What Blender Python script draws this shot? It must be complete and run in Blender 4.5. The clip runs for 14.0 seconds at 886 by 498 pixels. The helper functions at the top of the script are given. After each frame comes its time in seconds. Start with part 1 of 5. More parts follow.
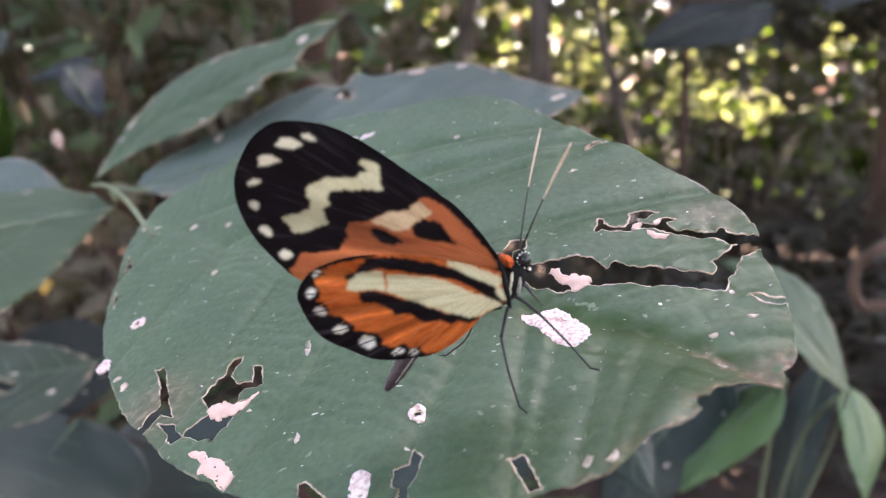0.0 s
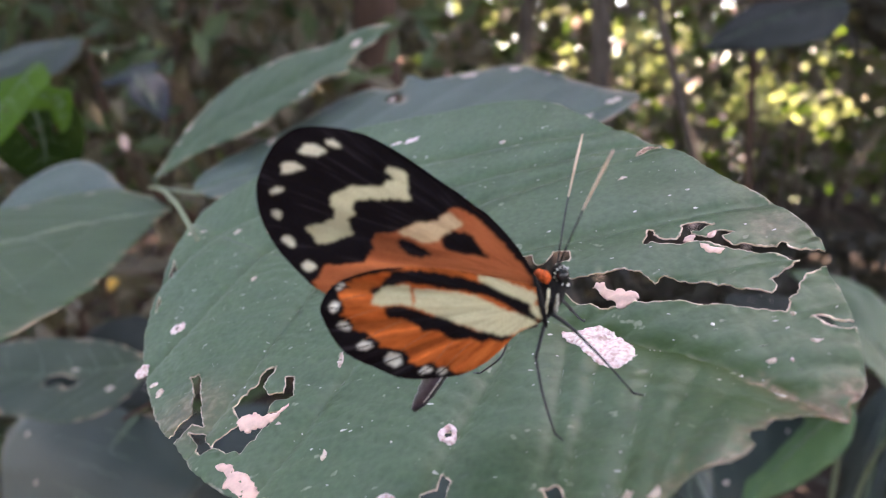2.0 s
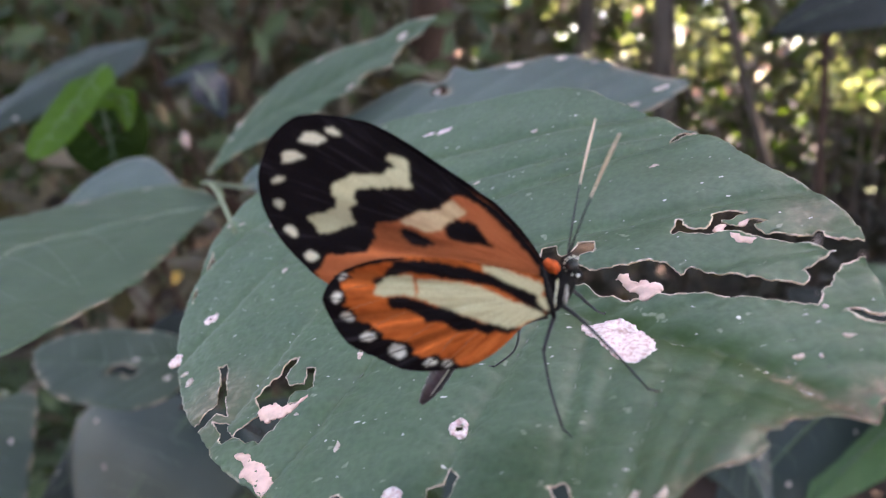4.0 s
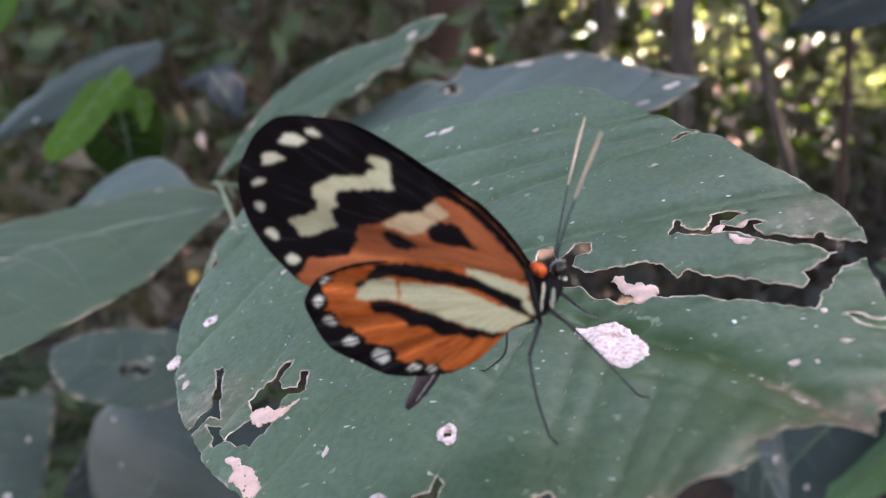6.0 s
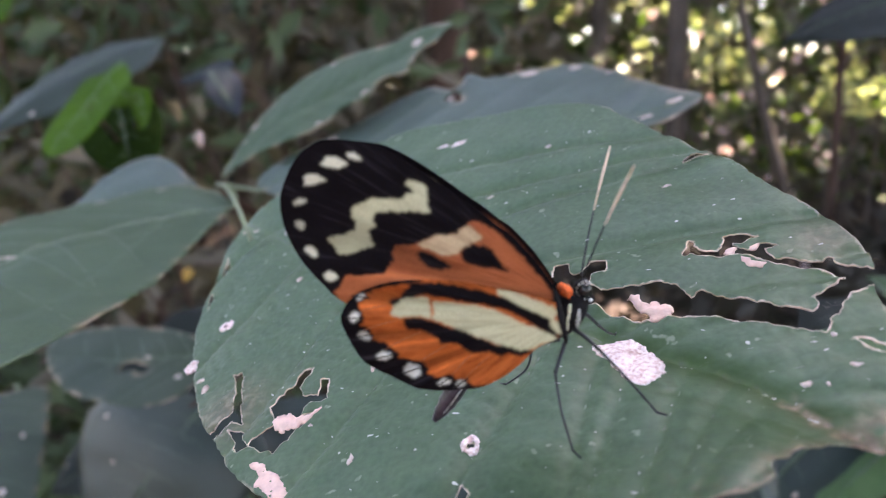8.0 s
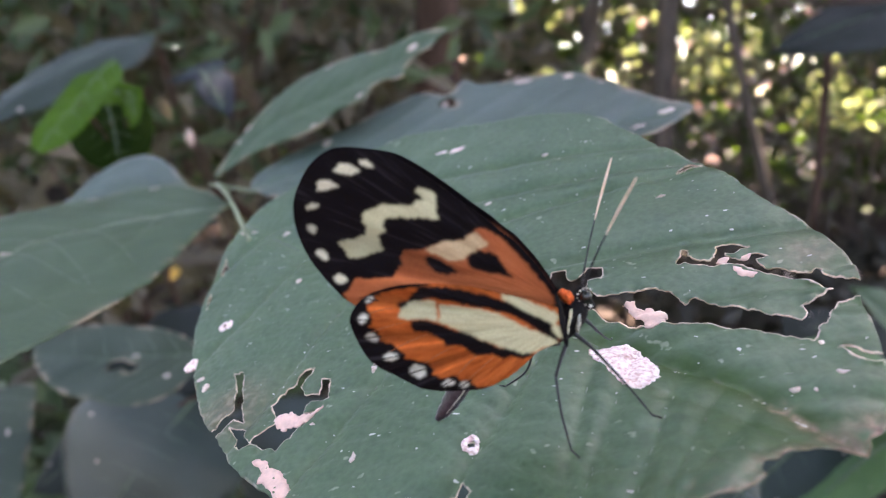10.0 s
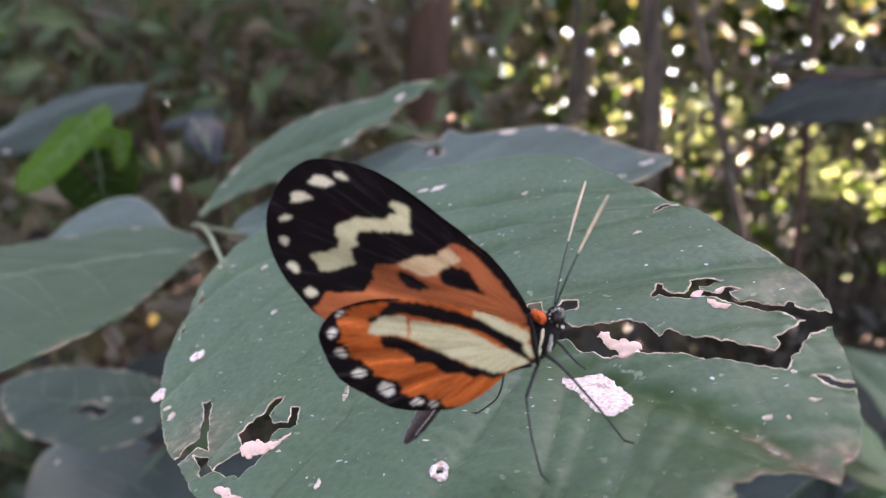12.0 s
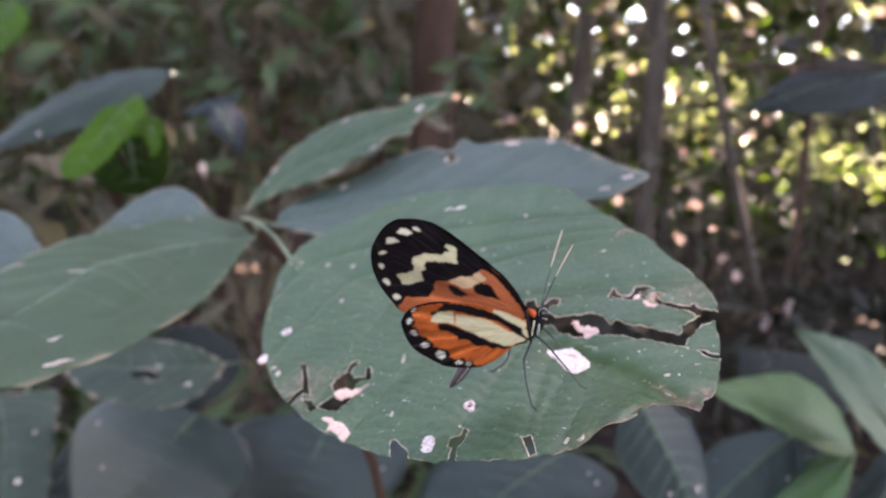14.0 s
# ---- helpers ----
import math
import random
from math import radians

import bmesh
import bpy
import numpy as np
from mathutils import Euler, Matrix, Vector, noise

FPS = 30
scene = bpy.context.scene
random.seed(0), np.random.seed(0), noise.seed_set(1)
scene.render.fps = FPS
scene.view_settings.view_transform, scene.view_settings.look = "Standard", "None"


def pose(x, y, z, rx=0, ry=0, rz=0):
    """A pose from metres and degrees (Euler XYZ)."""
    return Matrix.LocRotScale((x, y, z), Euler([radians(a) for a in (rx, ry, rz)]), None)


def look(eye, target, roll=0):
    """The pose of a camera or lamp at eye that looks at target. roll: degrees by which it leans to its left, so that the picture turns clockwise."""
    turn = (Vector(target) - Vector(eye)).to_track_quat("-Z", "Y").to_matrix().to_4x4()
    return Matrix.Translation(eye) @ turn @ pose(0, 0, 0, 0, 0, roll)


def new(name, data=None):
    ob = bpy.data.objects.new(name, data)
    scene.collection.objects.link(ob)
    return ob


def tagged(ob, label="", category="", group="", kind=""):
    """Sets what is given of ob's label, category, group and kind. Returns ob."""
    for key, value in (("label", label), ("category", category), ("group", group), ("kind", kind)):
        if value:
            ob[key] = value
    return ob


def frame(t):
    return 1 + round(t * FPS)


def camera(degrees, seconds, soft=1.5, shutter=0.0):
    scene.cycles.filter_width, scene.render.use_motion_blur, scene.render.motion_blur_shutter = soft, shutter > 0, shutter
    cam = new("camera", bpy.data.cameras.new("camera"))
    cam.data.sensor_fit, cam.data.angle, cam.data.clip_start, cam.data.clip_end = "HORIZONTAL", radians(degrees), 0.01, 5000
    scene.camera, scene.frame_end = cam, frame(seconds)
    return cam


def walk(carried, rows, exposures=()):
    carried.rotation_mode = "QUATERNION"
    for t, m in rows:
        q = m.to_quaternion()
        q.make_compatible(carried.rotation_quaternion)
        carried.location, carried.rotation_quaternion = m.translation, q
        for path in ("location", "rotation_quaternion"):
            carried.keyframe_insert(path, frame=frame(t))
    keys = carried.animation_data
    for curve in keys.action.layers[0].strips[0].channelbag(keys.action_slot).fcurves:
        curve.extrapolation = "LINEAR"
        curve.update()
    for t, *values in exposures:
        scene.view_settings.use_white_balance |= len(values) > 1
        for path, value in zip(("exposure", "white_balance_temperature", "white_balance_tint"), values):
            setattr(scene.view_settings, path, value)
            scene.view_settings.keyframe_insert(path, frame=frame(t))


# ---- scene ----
cam = camera(63.5, 14.0, soft=1.1)
cam.data.dof.use_dof = True
cam.data.dof.focus_distance = 0.112
cam.data.dof.aperture_fstop = 19.0
PATH = [
    (0, (0.00067, 0.00195, 1.20037), (-0.0056, 1.9566, 0.7767), 0.02),
    (0.5, (0.00113, 0.00243, 1.19991), (-0.0262, 1.9570, 0.7768), -0.02),
    (1, (0.00145, 0.00571, 1.19905), (-0.0802, 1.9592, 0.7780), -0.22),
    (1.5, (0.00363, 0.00720, 1.19873), (-0.1208, 1.9591, 0.7808), -0.26),
    (2, (0.00363, 0.00747, 1.20041), (-0.1613, 1.9571, 0.7859), -0.14),
    (2.5, (0.00705, 0.00774, 1.19944), (-0.1940, 1.9535, 0.7830), -0.28),
    (3, (0.00843, 0.00892, 1.19964), (-0.2386, 1.9485, 0.7788), -0.65),
    (3.5, (0.00889, 0.00952, 1.19942), (-0.2849, 1.9414, 0.7733), -0.99),
    (6, (0.01333, 0.01256, 1.19932), (-0.3652, 1.9288, 0.7696), -1.68),
    (6.5, (0.01255, 0.01200, 1.19780), (-0.3571, 1.9308, 0.7716), -1.27),
    (7, (0.01192, 0.01106, 1.19876), (-0.3572, 1.9316, 0.7802), -1.29),
    (7.5, (0.01053, 0.00990, 1.20157), (-0.3551, 1.9293, 0.7749), -0.81),
    (10, (0.00737, 0.00529, 1.20335), (-0.3108, 1.9348, 0.7842), 0.86),
    (10.5, (0.00790, 0.00772, 1.19886), (-0.2976, 1.9487, 0.8258), 0.99),
    (11, (0.00847, 0.00981, 1.19619), (-0.2873, 1.9624, 0.8801), 1.64),
    (11.5, (0.00836, 0.00813, 1.19835), (-0.2752, 1.9671, 0.9122), 2.78),
    (12, (0.00903, 0.00504, 1.19840), (-0.2762, 1.9674, 0.9380), 2.63),
    (12.5, (0.00792, -0.00159, 1.20130), (-0.2762, 1.9613, 0.9439), 2.83),
    (13, (0.00831, -0.01248, 1.20403), (-0.2802, 1.9451, 0.9134), 3.05),
    (13.5, (0.00935, -0.02798, 1.20902), (-0.2803, 1.9265, 0.8990), 3.21),
    (14, (0.01050, -0.05233, 1.21516), (-0.2748, 1.9000, 0.8883), 3.42),
]
walk(cam, [(t, look(eye, target, roll)) for t, eye, target, roll in PATH],
     exposures=[(0, 4.53, 8150, 29), (1.5, 4.39, 8150, 29), (3, 4.33, 7900, 28.5), (6, 4.28, 7650, 27), (10, 4.37, 7650, 27), (12, 4.41, 7950, 30), (14, 4.50, 7850, 30.5)])

# ---- light ----
SUN_EL, SUN_AZ = 52.0, 35.0     # degrees; azimuth clockwise from +y
world = bpy.data.worlds.new("sky")
scene.world = world
world.use_nodes = True
wn = world.node_tree.nodes
sky = wn.new("ShaderNodeTexSky")
sky.sky_type = "NISHITA"
sky.sun_disc = False
sky.sun_elevation = radians(SUN_EL)
sky.sun_rotation = radians(SUN_AZ)
world.node_tree.links.new(sky.outputs[0], wn["Background"].inputs[0])
wn["Background"].inputs[1].default_value = 0.12
sun_data = bpy.data.lights.new("sun", "SUN")
sun_data.energy, sun_data.angle, sun_data.color = 3.8, radians(0.5), (1.0, 0.93, 0.82)
sun = new("sun", sun_data)
sun_dir = Vector((math.sin(radians(SUN_AZ)) * math.cos(radians(SUN_EL)), math.cos(radians(SUN_AZ)) * math.cos(radians(SUN_EL)), math.sin(radians(SUN_EL))))
sun.matrix_world = look(sun_dir * 20, (0, 0, 0))


# ---- materials ----
def material(name, rough=0.6, spec=0.5):
    mat = bpy.data.materials.new(name)
    mat.use_nodes = True
    bs = mat.node_tree.nodes["Principled BSDF"]
    bs.inputs["Roughness"].default_value = rough
    bs.inputs["Specular IOR Level"].default_value = spec
    return mat, mat.node_tree.nodes, mat.node_tree.links, bs


def noise_tex(nodes, links, scale, detail=4.0, coords="Object", stretch=None):
    tc = nodes.new("ShaderNodeTexCoord")
    n = nodes.new("ShaderNodeTexNoise")
    n.inputs["Scale"].default_value = scale
    n.inputs["Detail"].default_value = detail
    if stretch:
        mp = nodes.new("ShaderNodeMapping")
        mp.inputs["Scale"].default_value = stretch
        links.new(tc.outputs[coords], mp.inputs[0])
        links.new(mp.outputs[0], n.inputs["Vector"])
    else:
        links.new(tc.outputs[coords], n.inputs["Vector"])
    return n.outputs["Fac"]


def ramp(nodes, links, fac, stops):
    r = nodes.new("ShaderNodeValToRGB")
    el = r.color_ramp.elements
    while len(el) < len(stops):
        el.new(0.5)
    for e, (p, c) in zip(el, stops):
        e.position, e.color = p, (*c, 1)
    links.new(fac, r.inputs[0])
    return r.outputs[0]


def mix(nodes, links, fac, a, b, mode="MIX"):
    m = nodes.new("ShaderNodeMix")
    m.data_type, m.blend_type = "RGBA", mode
    for sock, v in ((m.inputs[0], fac), (m.inputs[6], a), (m.inputs[7], b)):
        if isinstance(v, (int, float)):
            sock.default_value = v
        elif isinstance(v, tuple):
            sock.default_value = (*v, 1)
        else:
            links.new(v, sock)
    return m.outputs[2]


def bump(nodes, links, bs, height, strength, distance):
    b = nodes.new("ShaderNodeBump")
    b.inputs["Strength"].default_value, b.inputs["Distance"].default_value = strength, distance
    links.new(height, b.inputs["Height"])
    links.new(b.outputs[0], bs.inputs["Normal"])


def attribute(nodes, name):
    a = nodes.new("ShaderNodeAttribute")
    a.attribute_name = name
    return a.outputs["Fac"]


def leaf_material(name, dark, light, rough=0.42, worn_shaded=False, grain=900.0, blotch=60.0, spec=0.5):
    mat, n, l, bs = material(name, rough, spec)
    big = noise_tex(n, l, blotch, 3)
    col = ramp(n, l, big, [(0.3, dark), (0.7, light)])
    fine = noise_tex(n, l, grain, 3)
    col = mix(n, l, 0.35, col, ramp(n, l, fine, [(0.3, tuple(0.55 * c for c in light)), (0.7, tuple(min(1, 1.3 * c) for c in light))]))
    if worn_shaded:
        col = mix(n, l, attribute(n, "vein"), col, (0.16, 0.22, 0.12))
        # deep green along the midrib, with the fold's shade put into it
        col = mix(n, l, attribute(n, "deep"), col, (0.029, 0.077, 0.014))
        speck = ramp(n, l, noise_tex(n, l, 420, 2), [(0.70, (0, 0, 0)), (0.76, (1, 1, 1))])
        col = mix(n, l, mix(n, l, 0.5, (0, 0, 0), speck), col, (0.42, 0.46, 0.40))
        col = mix(n, l, attribute(n, "brown"), col, ramp(n, l, noise_tex(n, l, 520, 3), [(0.35, (0.13, 0.085, 0.06)), (0.52, (0.24, 0.15, 0.11)), (0.70, (0.52, 0.37, 0.31))]))
        col = mix(n, l, attribute(n, "dry"), col, ramp(n, l, fine, [(0.25, (0.54, 0.36, 0.31)), (0.60, (0.88, 0.69, 0.63))]))
    else:
        col = mix(n, l, attribute(n, "dry"), col, (0.55, 0.38, 0.31))
    l.new(col, bs.inputs["Base Color"])
    vor = n.new("ShaderNodeTexVoronoi")
    vor.feature = "DISTANCE_TO_EDGE"
    vor.inputs["Scale"].default_value = grain * 0.3
    l.new(n.new("ShaderNodeTexCoord").outputs["Object"], vor.inputs["Vector"])
    net = ramp(n, l, vor.outputs["Distance"], [(0.0, (0, 0, 0)), (0.12, (1, 1, 1))])
    bump(n, l, bs, mix(n, l, 0.16, mix(n, l, 0.5, fine, noise_tex(n, l, grain * 0.25, 2)), net), 0.4, 0.00035)
    tr = n.new("ShaderNodeBsdfTranslucent")
    l.new(mix(n, l, 1.0, col, (1.0, 1.25, 0.5), "MULTIPLY"), tr.inputs[0])
    add = n.new("ShaderNodeMixShader")
    add.inputs[0].default_value = 0.22
    l.new(bs.outputs[0], add.inputs[1])
    l.new(tr.outputs[0], add.inputs[2])
    l.new(add.outputs[0], n["Material Output"].inputs[0])
    return mat


def plain(name, colour, rough=0.6, var=0.25, scale=400.0, bumpy=0.2, spec=0.5, stretch=None, depth=0.0003):
    mat, n, l, bs = material(name, rough, spec)
    f = noise_tex(n, l, scale, 4, "Object", stretch)
    l.new(ramp(n, l, f, [(0.3, tuple(c * (1 - var) for c in colour)), (0.7, tuple(min(1, c * (1 + var)) for c in colour))]), bs.inputs["Base Color"])
    bump(n, l, bs, f, bumpy, depth)
    return mat


M_LEAF = leaf_material("chewed_leaf", (0.057, 0.115, 0.066), (0.085, 0.149, 0.089), 0.42, worn_shaded=True, blotch=45, spec=0.55)
M_LEAF_B = leaf_material("shrub_leaf", (0.044, 0.088, 0.050), (0.064, 0.114, 0.066), 0.50, spec=0.4)
# shrub leaf with the sheen of the sky mixed into its green
M_LEAF_SKY_SHEEN = leaf_material("sky_sheen_leaf", (0.062, 0.098, 0.090), (0.086, 0.128, 0.118), 0.42)
# the shade under the shrub is put into this leaf colour
M_LEAF_SHADED = leaf_material("shaded_under_leaf", (0.014, 0.028, 0.026), (0.025, 0.042, 0.041), 0.46, blotch=18)
M_LEAF_FRESH = leaf_material("fresh_leaf", (0.050, 0.124, 0.048), (0.080, 0.164, 0.066), 0.5)
M_LEAF_LIME = leaf_material("lime_leaf", (0.024, 0.074, 0.002), (0.050, 0.125, 0.005), 0.7, blotch=20, spec=0.12)
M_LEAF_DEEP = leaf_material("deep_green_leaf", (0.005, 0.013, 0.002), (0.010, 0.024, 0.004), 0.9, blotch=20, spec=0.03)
# blue-grey of these two is the sky's reflection put into leaf colour
M_LEAF_SKY_BLUE = leaf_material("sky_tinted_leaf", (0.014, 0.018, 0.030), (0.025, 0.031, 0.048), 0.7, blotch=20, spec=0.2)
M_LEAF_SKY_GREY = leaf_material("sky_grey_leaf", (0.025, 0.040, 0.037), (0.042, 0.062, 0.058), 0.5, blotch=20, spec=0.3)
M_LEAF_LOW = leaf_material("low_leaf", (0.030, 0.052, 0.036), (0.048, 0.074, 0.052), 0.5, blotch=25, spec=0.35)
# darker copy for leaves in deeper shade, painted in rather than lit
M_LEAF_SHADED_DEEP = leaf_material("deep_shade_leaf", (0.010, 0.015, 0.014), (0.019, 0.026, 0.026), 0.6, blotch=18, spec=0.2)
M_VEIN = plain("leaf_vein", (0.075, 0.125, 0.075), 0.45, 0.2, 600)
M_VEIN_PALE = plain("pale_leaf_vein", (0.155, 0.205, 0.145), 0.45, 0.6, 320)
M_STEM = plain("green_stem", (0.15, 0.19, 0.12), 0.5, 0.25, 300)
def scar_material(name, pale, pink, green, level):
    mat, n, l, bs = material(name, 0.6)
    a, b = noise_tex(n, l, 1500, 4), noise_tex(n, l, 420, 4)
    col = ramp(n, l, a, [(0.35, pink), (0.55, pale)])
    col = mix(n, l, ramp(n, l, b, [(level, (0, 0, 0)), (level + 0.1, (1, 1, 1))]), col, mix(n, l, 0.5, pink, green))
    l.new(col, bs.inputs["Base Color"])
    bump(n, l, bs, a, 1.0, 0.0005)
    return mat


M_DRY = plain("dry_flap", (0.74, 0.50, 0.46), 0.65, 0.14, 700, 0.6)
M_PALE = scar_material("bleached_patch", (0.90, 0.77, 0.79), (0.66, 0.42, 0.42), (0.30, 0.17, 0.14), 0.60)
M_SCAR = scar_material("leaf_scar", (0.66, 0.55, 0.51), (0.46, 0.34, 0.29), (0.20, 0.22, 0.14), 0.60)


def scales(name):
    """Wing scales: pigment from the pattern, fine grain, and streaks from the root that also paint pleat shade."""
    mat, n, l, bs = material(name, 0.7, 0.05)
    xyz = n.new("ShaderNodeCombineXYZ")
    for k, key, scale in ((0, "ray", 1.0), (1, "reach", 14.0)):
        m = n.new("ShaderNodeMath")
        m.operation = "MULTIPLY"
        m.inputs[1].default_value = scale
        l.new(attribute(n, key), m.inputs[0])
        l.new(m.outputs[0], xyz.inputs[k])
    t = n.new("ShaderNodeTexNoise")
    t.inputs["Scale"].default_value, t.inputs["Detail"].default_value = 14.0, 4.0
    l.new(xyz.outputs[0], t.inputs["Vector"])
    pig = n.new("ShaderNodeAttribute")
    pig.attribute_name = "pigment"
    # wear streaks, strengthened to carry the shading of the pleats as colour
    worn_shaded = n.new("ShaderNodeMath")
    worn_shaded.operation = "MULTIPLY"
    l.new(ramp(n, l, t.outputs["Fac"], [(0.34, (1, 1, 1)), (0.60, (0, 0, 0))]), worn_shaded.inputs[0])
    l.new(pig.outputs["Alpha"], worn_shaded.inputs[1])
    grain = noise_tex(n, l, 5200, 2)
    col = mix(n, l, worn_shaded.outputs[0], pig.outputs["Color"], mix(n, l, 1.0, pig.outputs["Color"], (0.42, 0.30, 0.26), "MULTIPLY"))
    col = mix(n, l, 0.5, col, mix(n, l, 1.0, col, ramp(n, l, grain, [(0.3, (0.62, 0.62, 0.62)), (0.7, (1, 1, 1))]), "MULTIPLY"))
    l.new(col, bs.inputs["Base Color"])
    bump(n, l, bs, mix(n, l, 0.5, grain, t.outputs["Fac"]), 0.35, 0.0001)
    return mat


M_WHITE = plain("white_hair", (0.72, 0.71, 0.66), 0.8, 0.15, 2500, 0.6)
M_CREAM = plain("cream_hair", (0.76, 0.73, 0.55), 0.8, 0.25, 2500, 0.8)
M_DOWN = plain("grey_down", (0.42, 0.41, 0.38), 0.85, 0.5, 3500, 0.9)
M_FLECK = plain("white_fleck", (0.58, 0.60, 0.55), 0.6, 0.15, 900)
M_WINGVEIN = plain("wing_vein", (0.28, 0.07, 0.018), 0.6, 0.3, 2500)
M_BLACK = plain("black_vein", (0.008, 0.006, 0.007), 0.6, 0.4, 2500, 0.3, 0.1)
M_WING = scales("wing_scales")
# colours of the wing scales and how far their streaks darken: black, orange, cream, peach, white, rust, ivory
PIGMENT = np.array([(0.0060, 0.0040, 0.0060, 0.3), (0.53, 0.124, 0.032, 0.7), (0.575, 0.54, 0.37, 0.3), (0.60, 0.43, 0.28, 0.3), (0.76, 0.75, 0.71, 0.3), (0.42, 0.118, 0.050, 0.5), (0.72, 0.68, 0.55, 0.3)])
M_COLLAR = plain("orange_hair", (0.62, 0.095, 0.012), 0.8, 0.5, 3000, 0.8)
M_BODY = plain("black_body", (0.007, 0.006, 0.008), 0.6, 0.6, 2500, 0.7, 0.12)
M_ABDOMEN = plain("abdomen_hair", (0.030, 0.019, 0.030), 0.3, 0.5, 1500, 0.6)
M_EYE = plain("insect_eye", (0.012, 0.013, 0.015), 0.15, 0.3, 4000, 0.1)
M_LEG = plain("insect_leg", (0.007, 0.009, 0.014), 0.4, 0.4, 2500, 0.3)
M_CLUB = plain("antenna_club", (0.70, 0.52, 0.40), 0.6, 0.2, 2500, 0.2)
M_BARK = plain("bark", (0.064, 0.037, 0.029), 0.85, 0.55, 14, 0.9, 0.2, (1, 1, 0.25), 0.02)
M_BARK_GREY = plain("grey_bark", (0.080, 0.062, 0.052), 0.85, 0.5, 16, 0.9, 0.2, (1, 1, 0.25), 0.02)
M_VINE = plain("vine_bark", (0.105, 0.068, 0.056), 0.8, 0.4, 60, 0.7, 0.2, (1, 1, 0.3), 0.004)
# sunlight of the fleck is put into this leaf's bright orange
M_SUN_FLECK = leaf_material("sun_fleck_leaf", (0.55, 0.26, 0.03), (0.80, 0.42, 0.06), 0.5, blotch=60)
M_SOIL = plain("leaf_litter", (0.038, 0.025, 0.020), 0.9, 0.6, 7, 1.0, 0.2, None, 0.03)
M_LITTER = plain("fallen_leaf", (0.056, 0.034, 0.025), 0.75, 0.5, 30, 0.5, 0.3, None, 0.002)


def crown_material(name, dark, light, trans=0.35, through_leaf=(1.3, 1.4, 0.5)):
    mat, n, l, bs = material(name, 0.6, 0.35)
    g = n.new("ShaderNodeNewGeometry")
    col = ramp(n, l, g.outputs["Random Per Island"], [(0.0, dark), (1.0, light)])
    col = mix(n, l, 0.3, col, ramp(n, l, noise_tex(n, l, 40, 2), [(0.3, dark), (0.7, light)]))
    l.new(col, bs.inputs["Base Color"])
    tr = n.new("ShaderNodeBsdfTranslucent")
    l.new(mix(n, l, 1.0, col, through_leaf, "MULTIPLY"), tr.inputs[0])
    ms = n.new("ShaderNodeMixShader")
    ms.inputs[0].default_value = trans
    l.new(bs.outputs[0], ms.inputs[1])
    l.new(tr.outputs[0], ms.inputs[2])
    l.new(ms.outputs[0], n["Material Output"].inputs[0])
    return mat


M_CROWN = crown_material("forest_foliage", (0.035, 0.07, 0.02), (0.10, 0.15, 0.035))
# darker copy of the forest foliage, its shade put into the leaf colour
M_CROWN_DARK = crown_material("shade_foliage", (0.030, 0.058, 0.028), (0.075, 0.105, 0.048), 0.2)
# brown foliage lightened, so the far woods' haze and ambient light sit in colour
M_CROWN_BROWN = crown_material("lightened_brown_foliage", (0.088, 0.076, 0.064), (0.180, 0.158, 0.132), 0.3)
# darkest copies for herbs and shrubs: forest shade painted into the leaves
M_CROWN_SHADED = crown_material("shade_painted_herb", (0.018, 0.016, 0.012), (0.036, 0.032, 0.024), 0.12)
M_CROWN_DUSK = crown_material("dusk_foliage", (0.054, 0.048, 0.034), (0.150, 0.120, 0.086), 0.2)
# dry leaves coloured pale enough to stand in for sun flecks and sky gaps
M_SPOT_DRYLEAF = crown_material("bright_spot_dry_leaf", (0.52, 0.37, 0.36), (0.82, 0.66, 0.64), 0.3, (1.25, 1.1, 0.95))
# sunlit copy of the foliage, extra brightness put into the leaf colour
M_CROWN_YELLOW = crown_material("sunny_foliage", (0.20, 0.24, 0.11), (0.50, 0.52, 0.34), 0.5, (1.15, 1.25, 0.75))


# ---- mesh helpers ----
def part(name, bm, mat, parent=None, label="", smooth=True):
    me = bpy.data.meshes.new(name)
    bm.to_mesh(me)
    bm.free()
    for p in me.polygons:
        p.use_smooth = smooth
    for m in (mat if isinstance(mat, (list, tuple)) else [mat]):
        me.materials.append(m)
    ob = new(name, me)
    ob.parent = parent
    return tagged(ob, label)


def data_part(name, verts, faces, mat, parent=None, label="", smooth=True):
    me = bpy.data.meshes.new(name)
    me.from_pydata([tuple(v) for v in verts], [], faces)
    for p in me.polygons:
        p.use_smooth = smooth
    for m in (mat if isinstance(mat, (list, tuple)) else [mat]):
        me.materials.append(m)
    ob = new(name, me)
    ob.parent = parent
    return tagged(ob, label)


def spline(pts, n):
    """n points along a smooth open curve through pts."""
    p = [Vector(q) for q in pts]
    out = []
    for k in range(n):
        f = k / (n - 1) * (len(p) - 1)
        i = min(int(f), len(p) - 2)
        t = f - i
        a, b, c, d = p[max(i - 1, 0)], p[i], p[i + 1], p[min(i + 2, len(p) - 1)]
        out.append(0.5 * ((2 * b) + (c - a) * t + (2 * a - 5 * b + 4 * c - d) * t * t + (3 * b - a - 3 * c + d) * t ** 3))
    return out


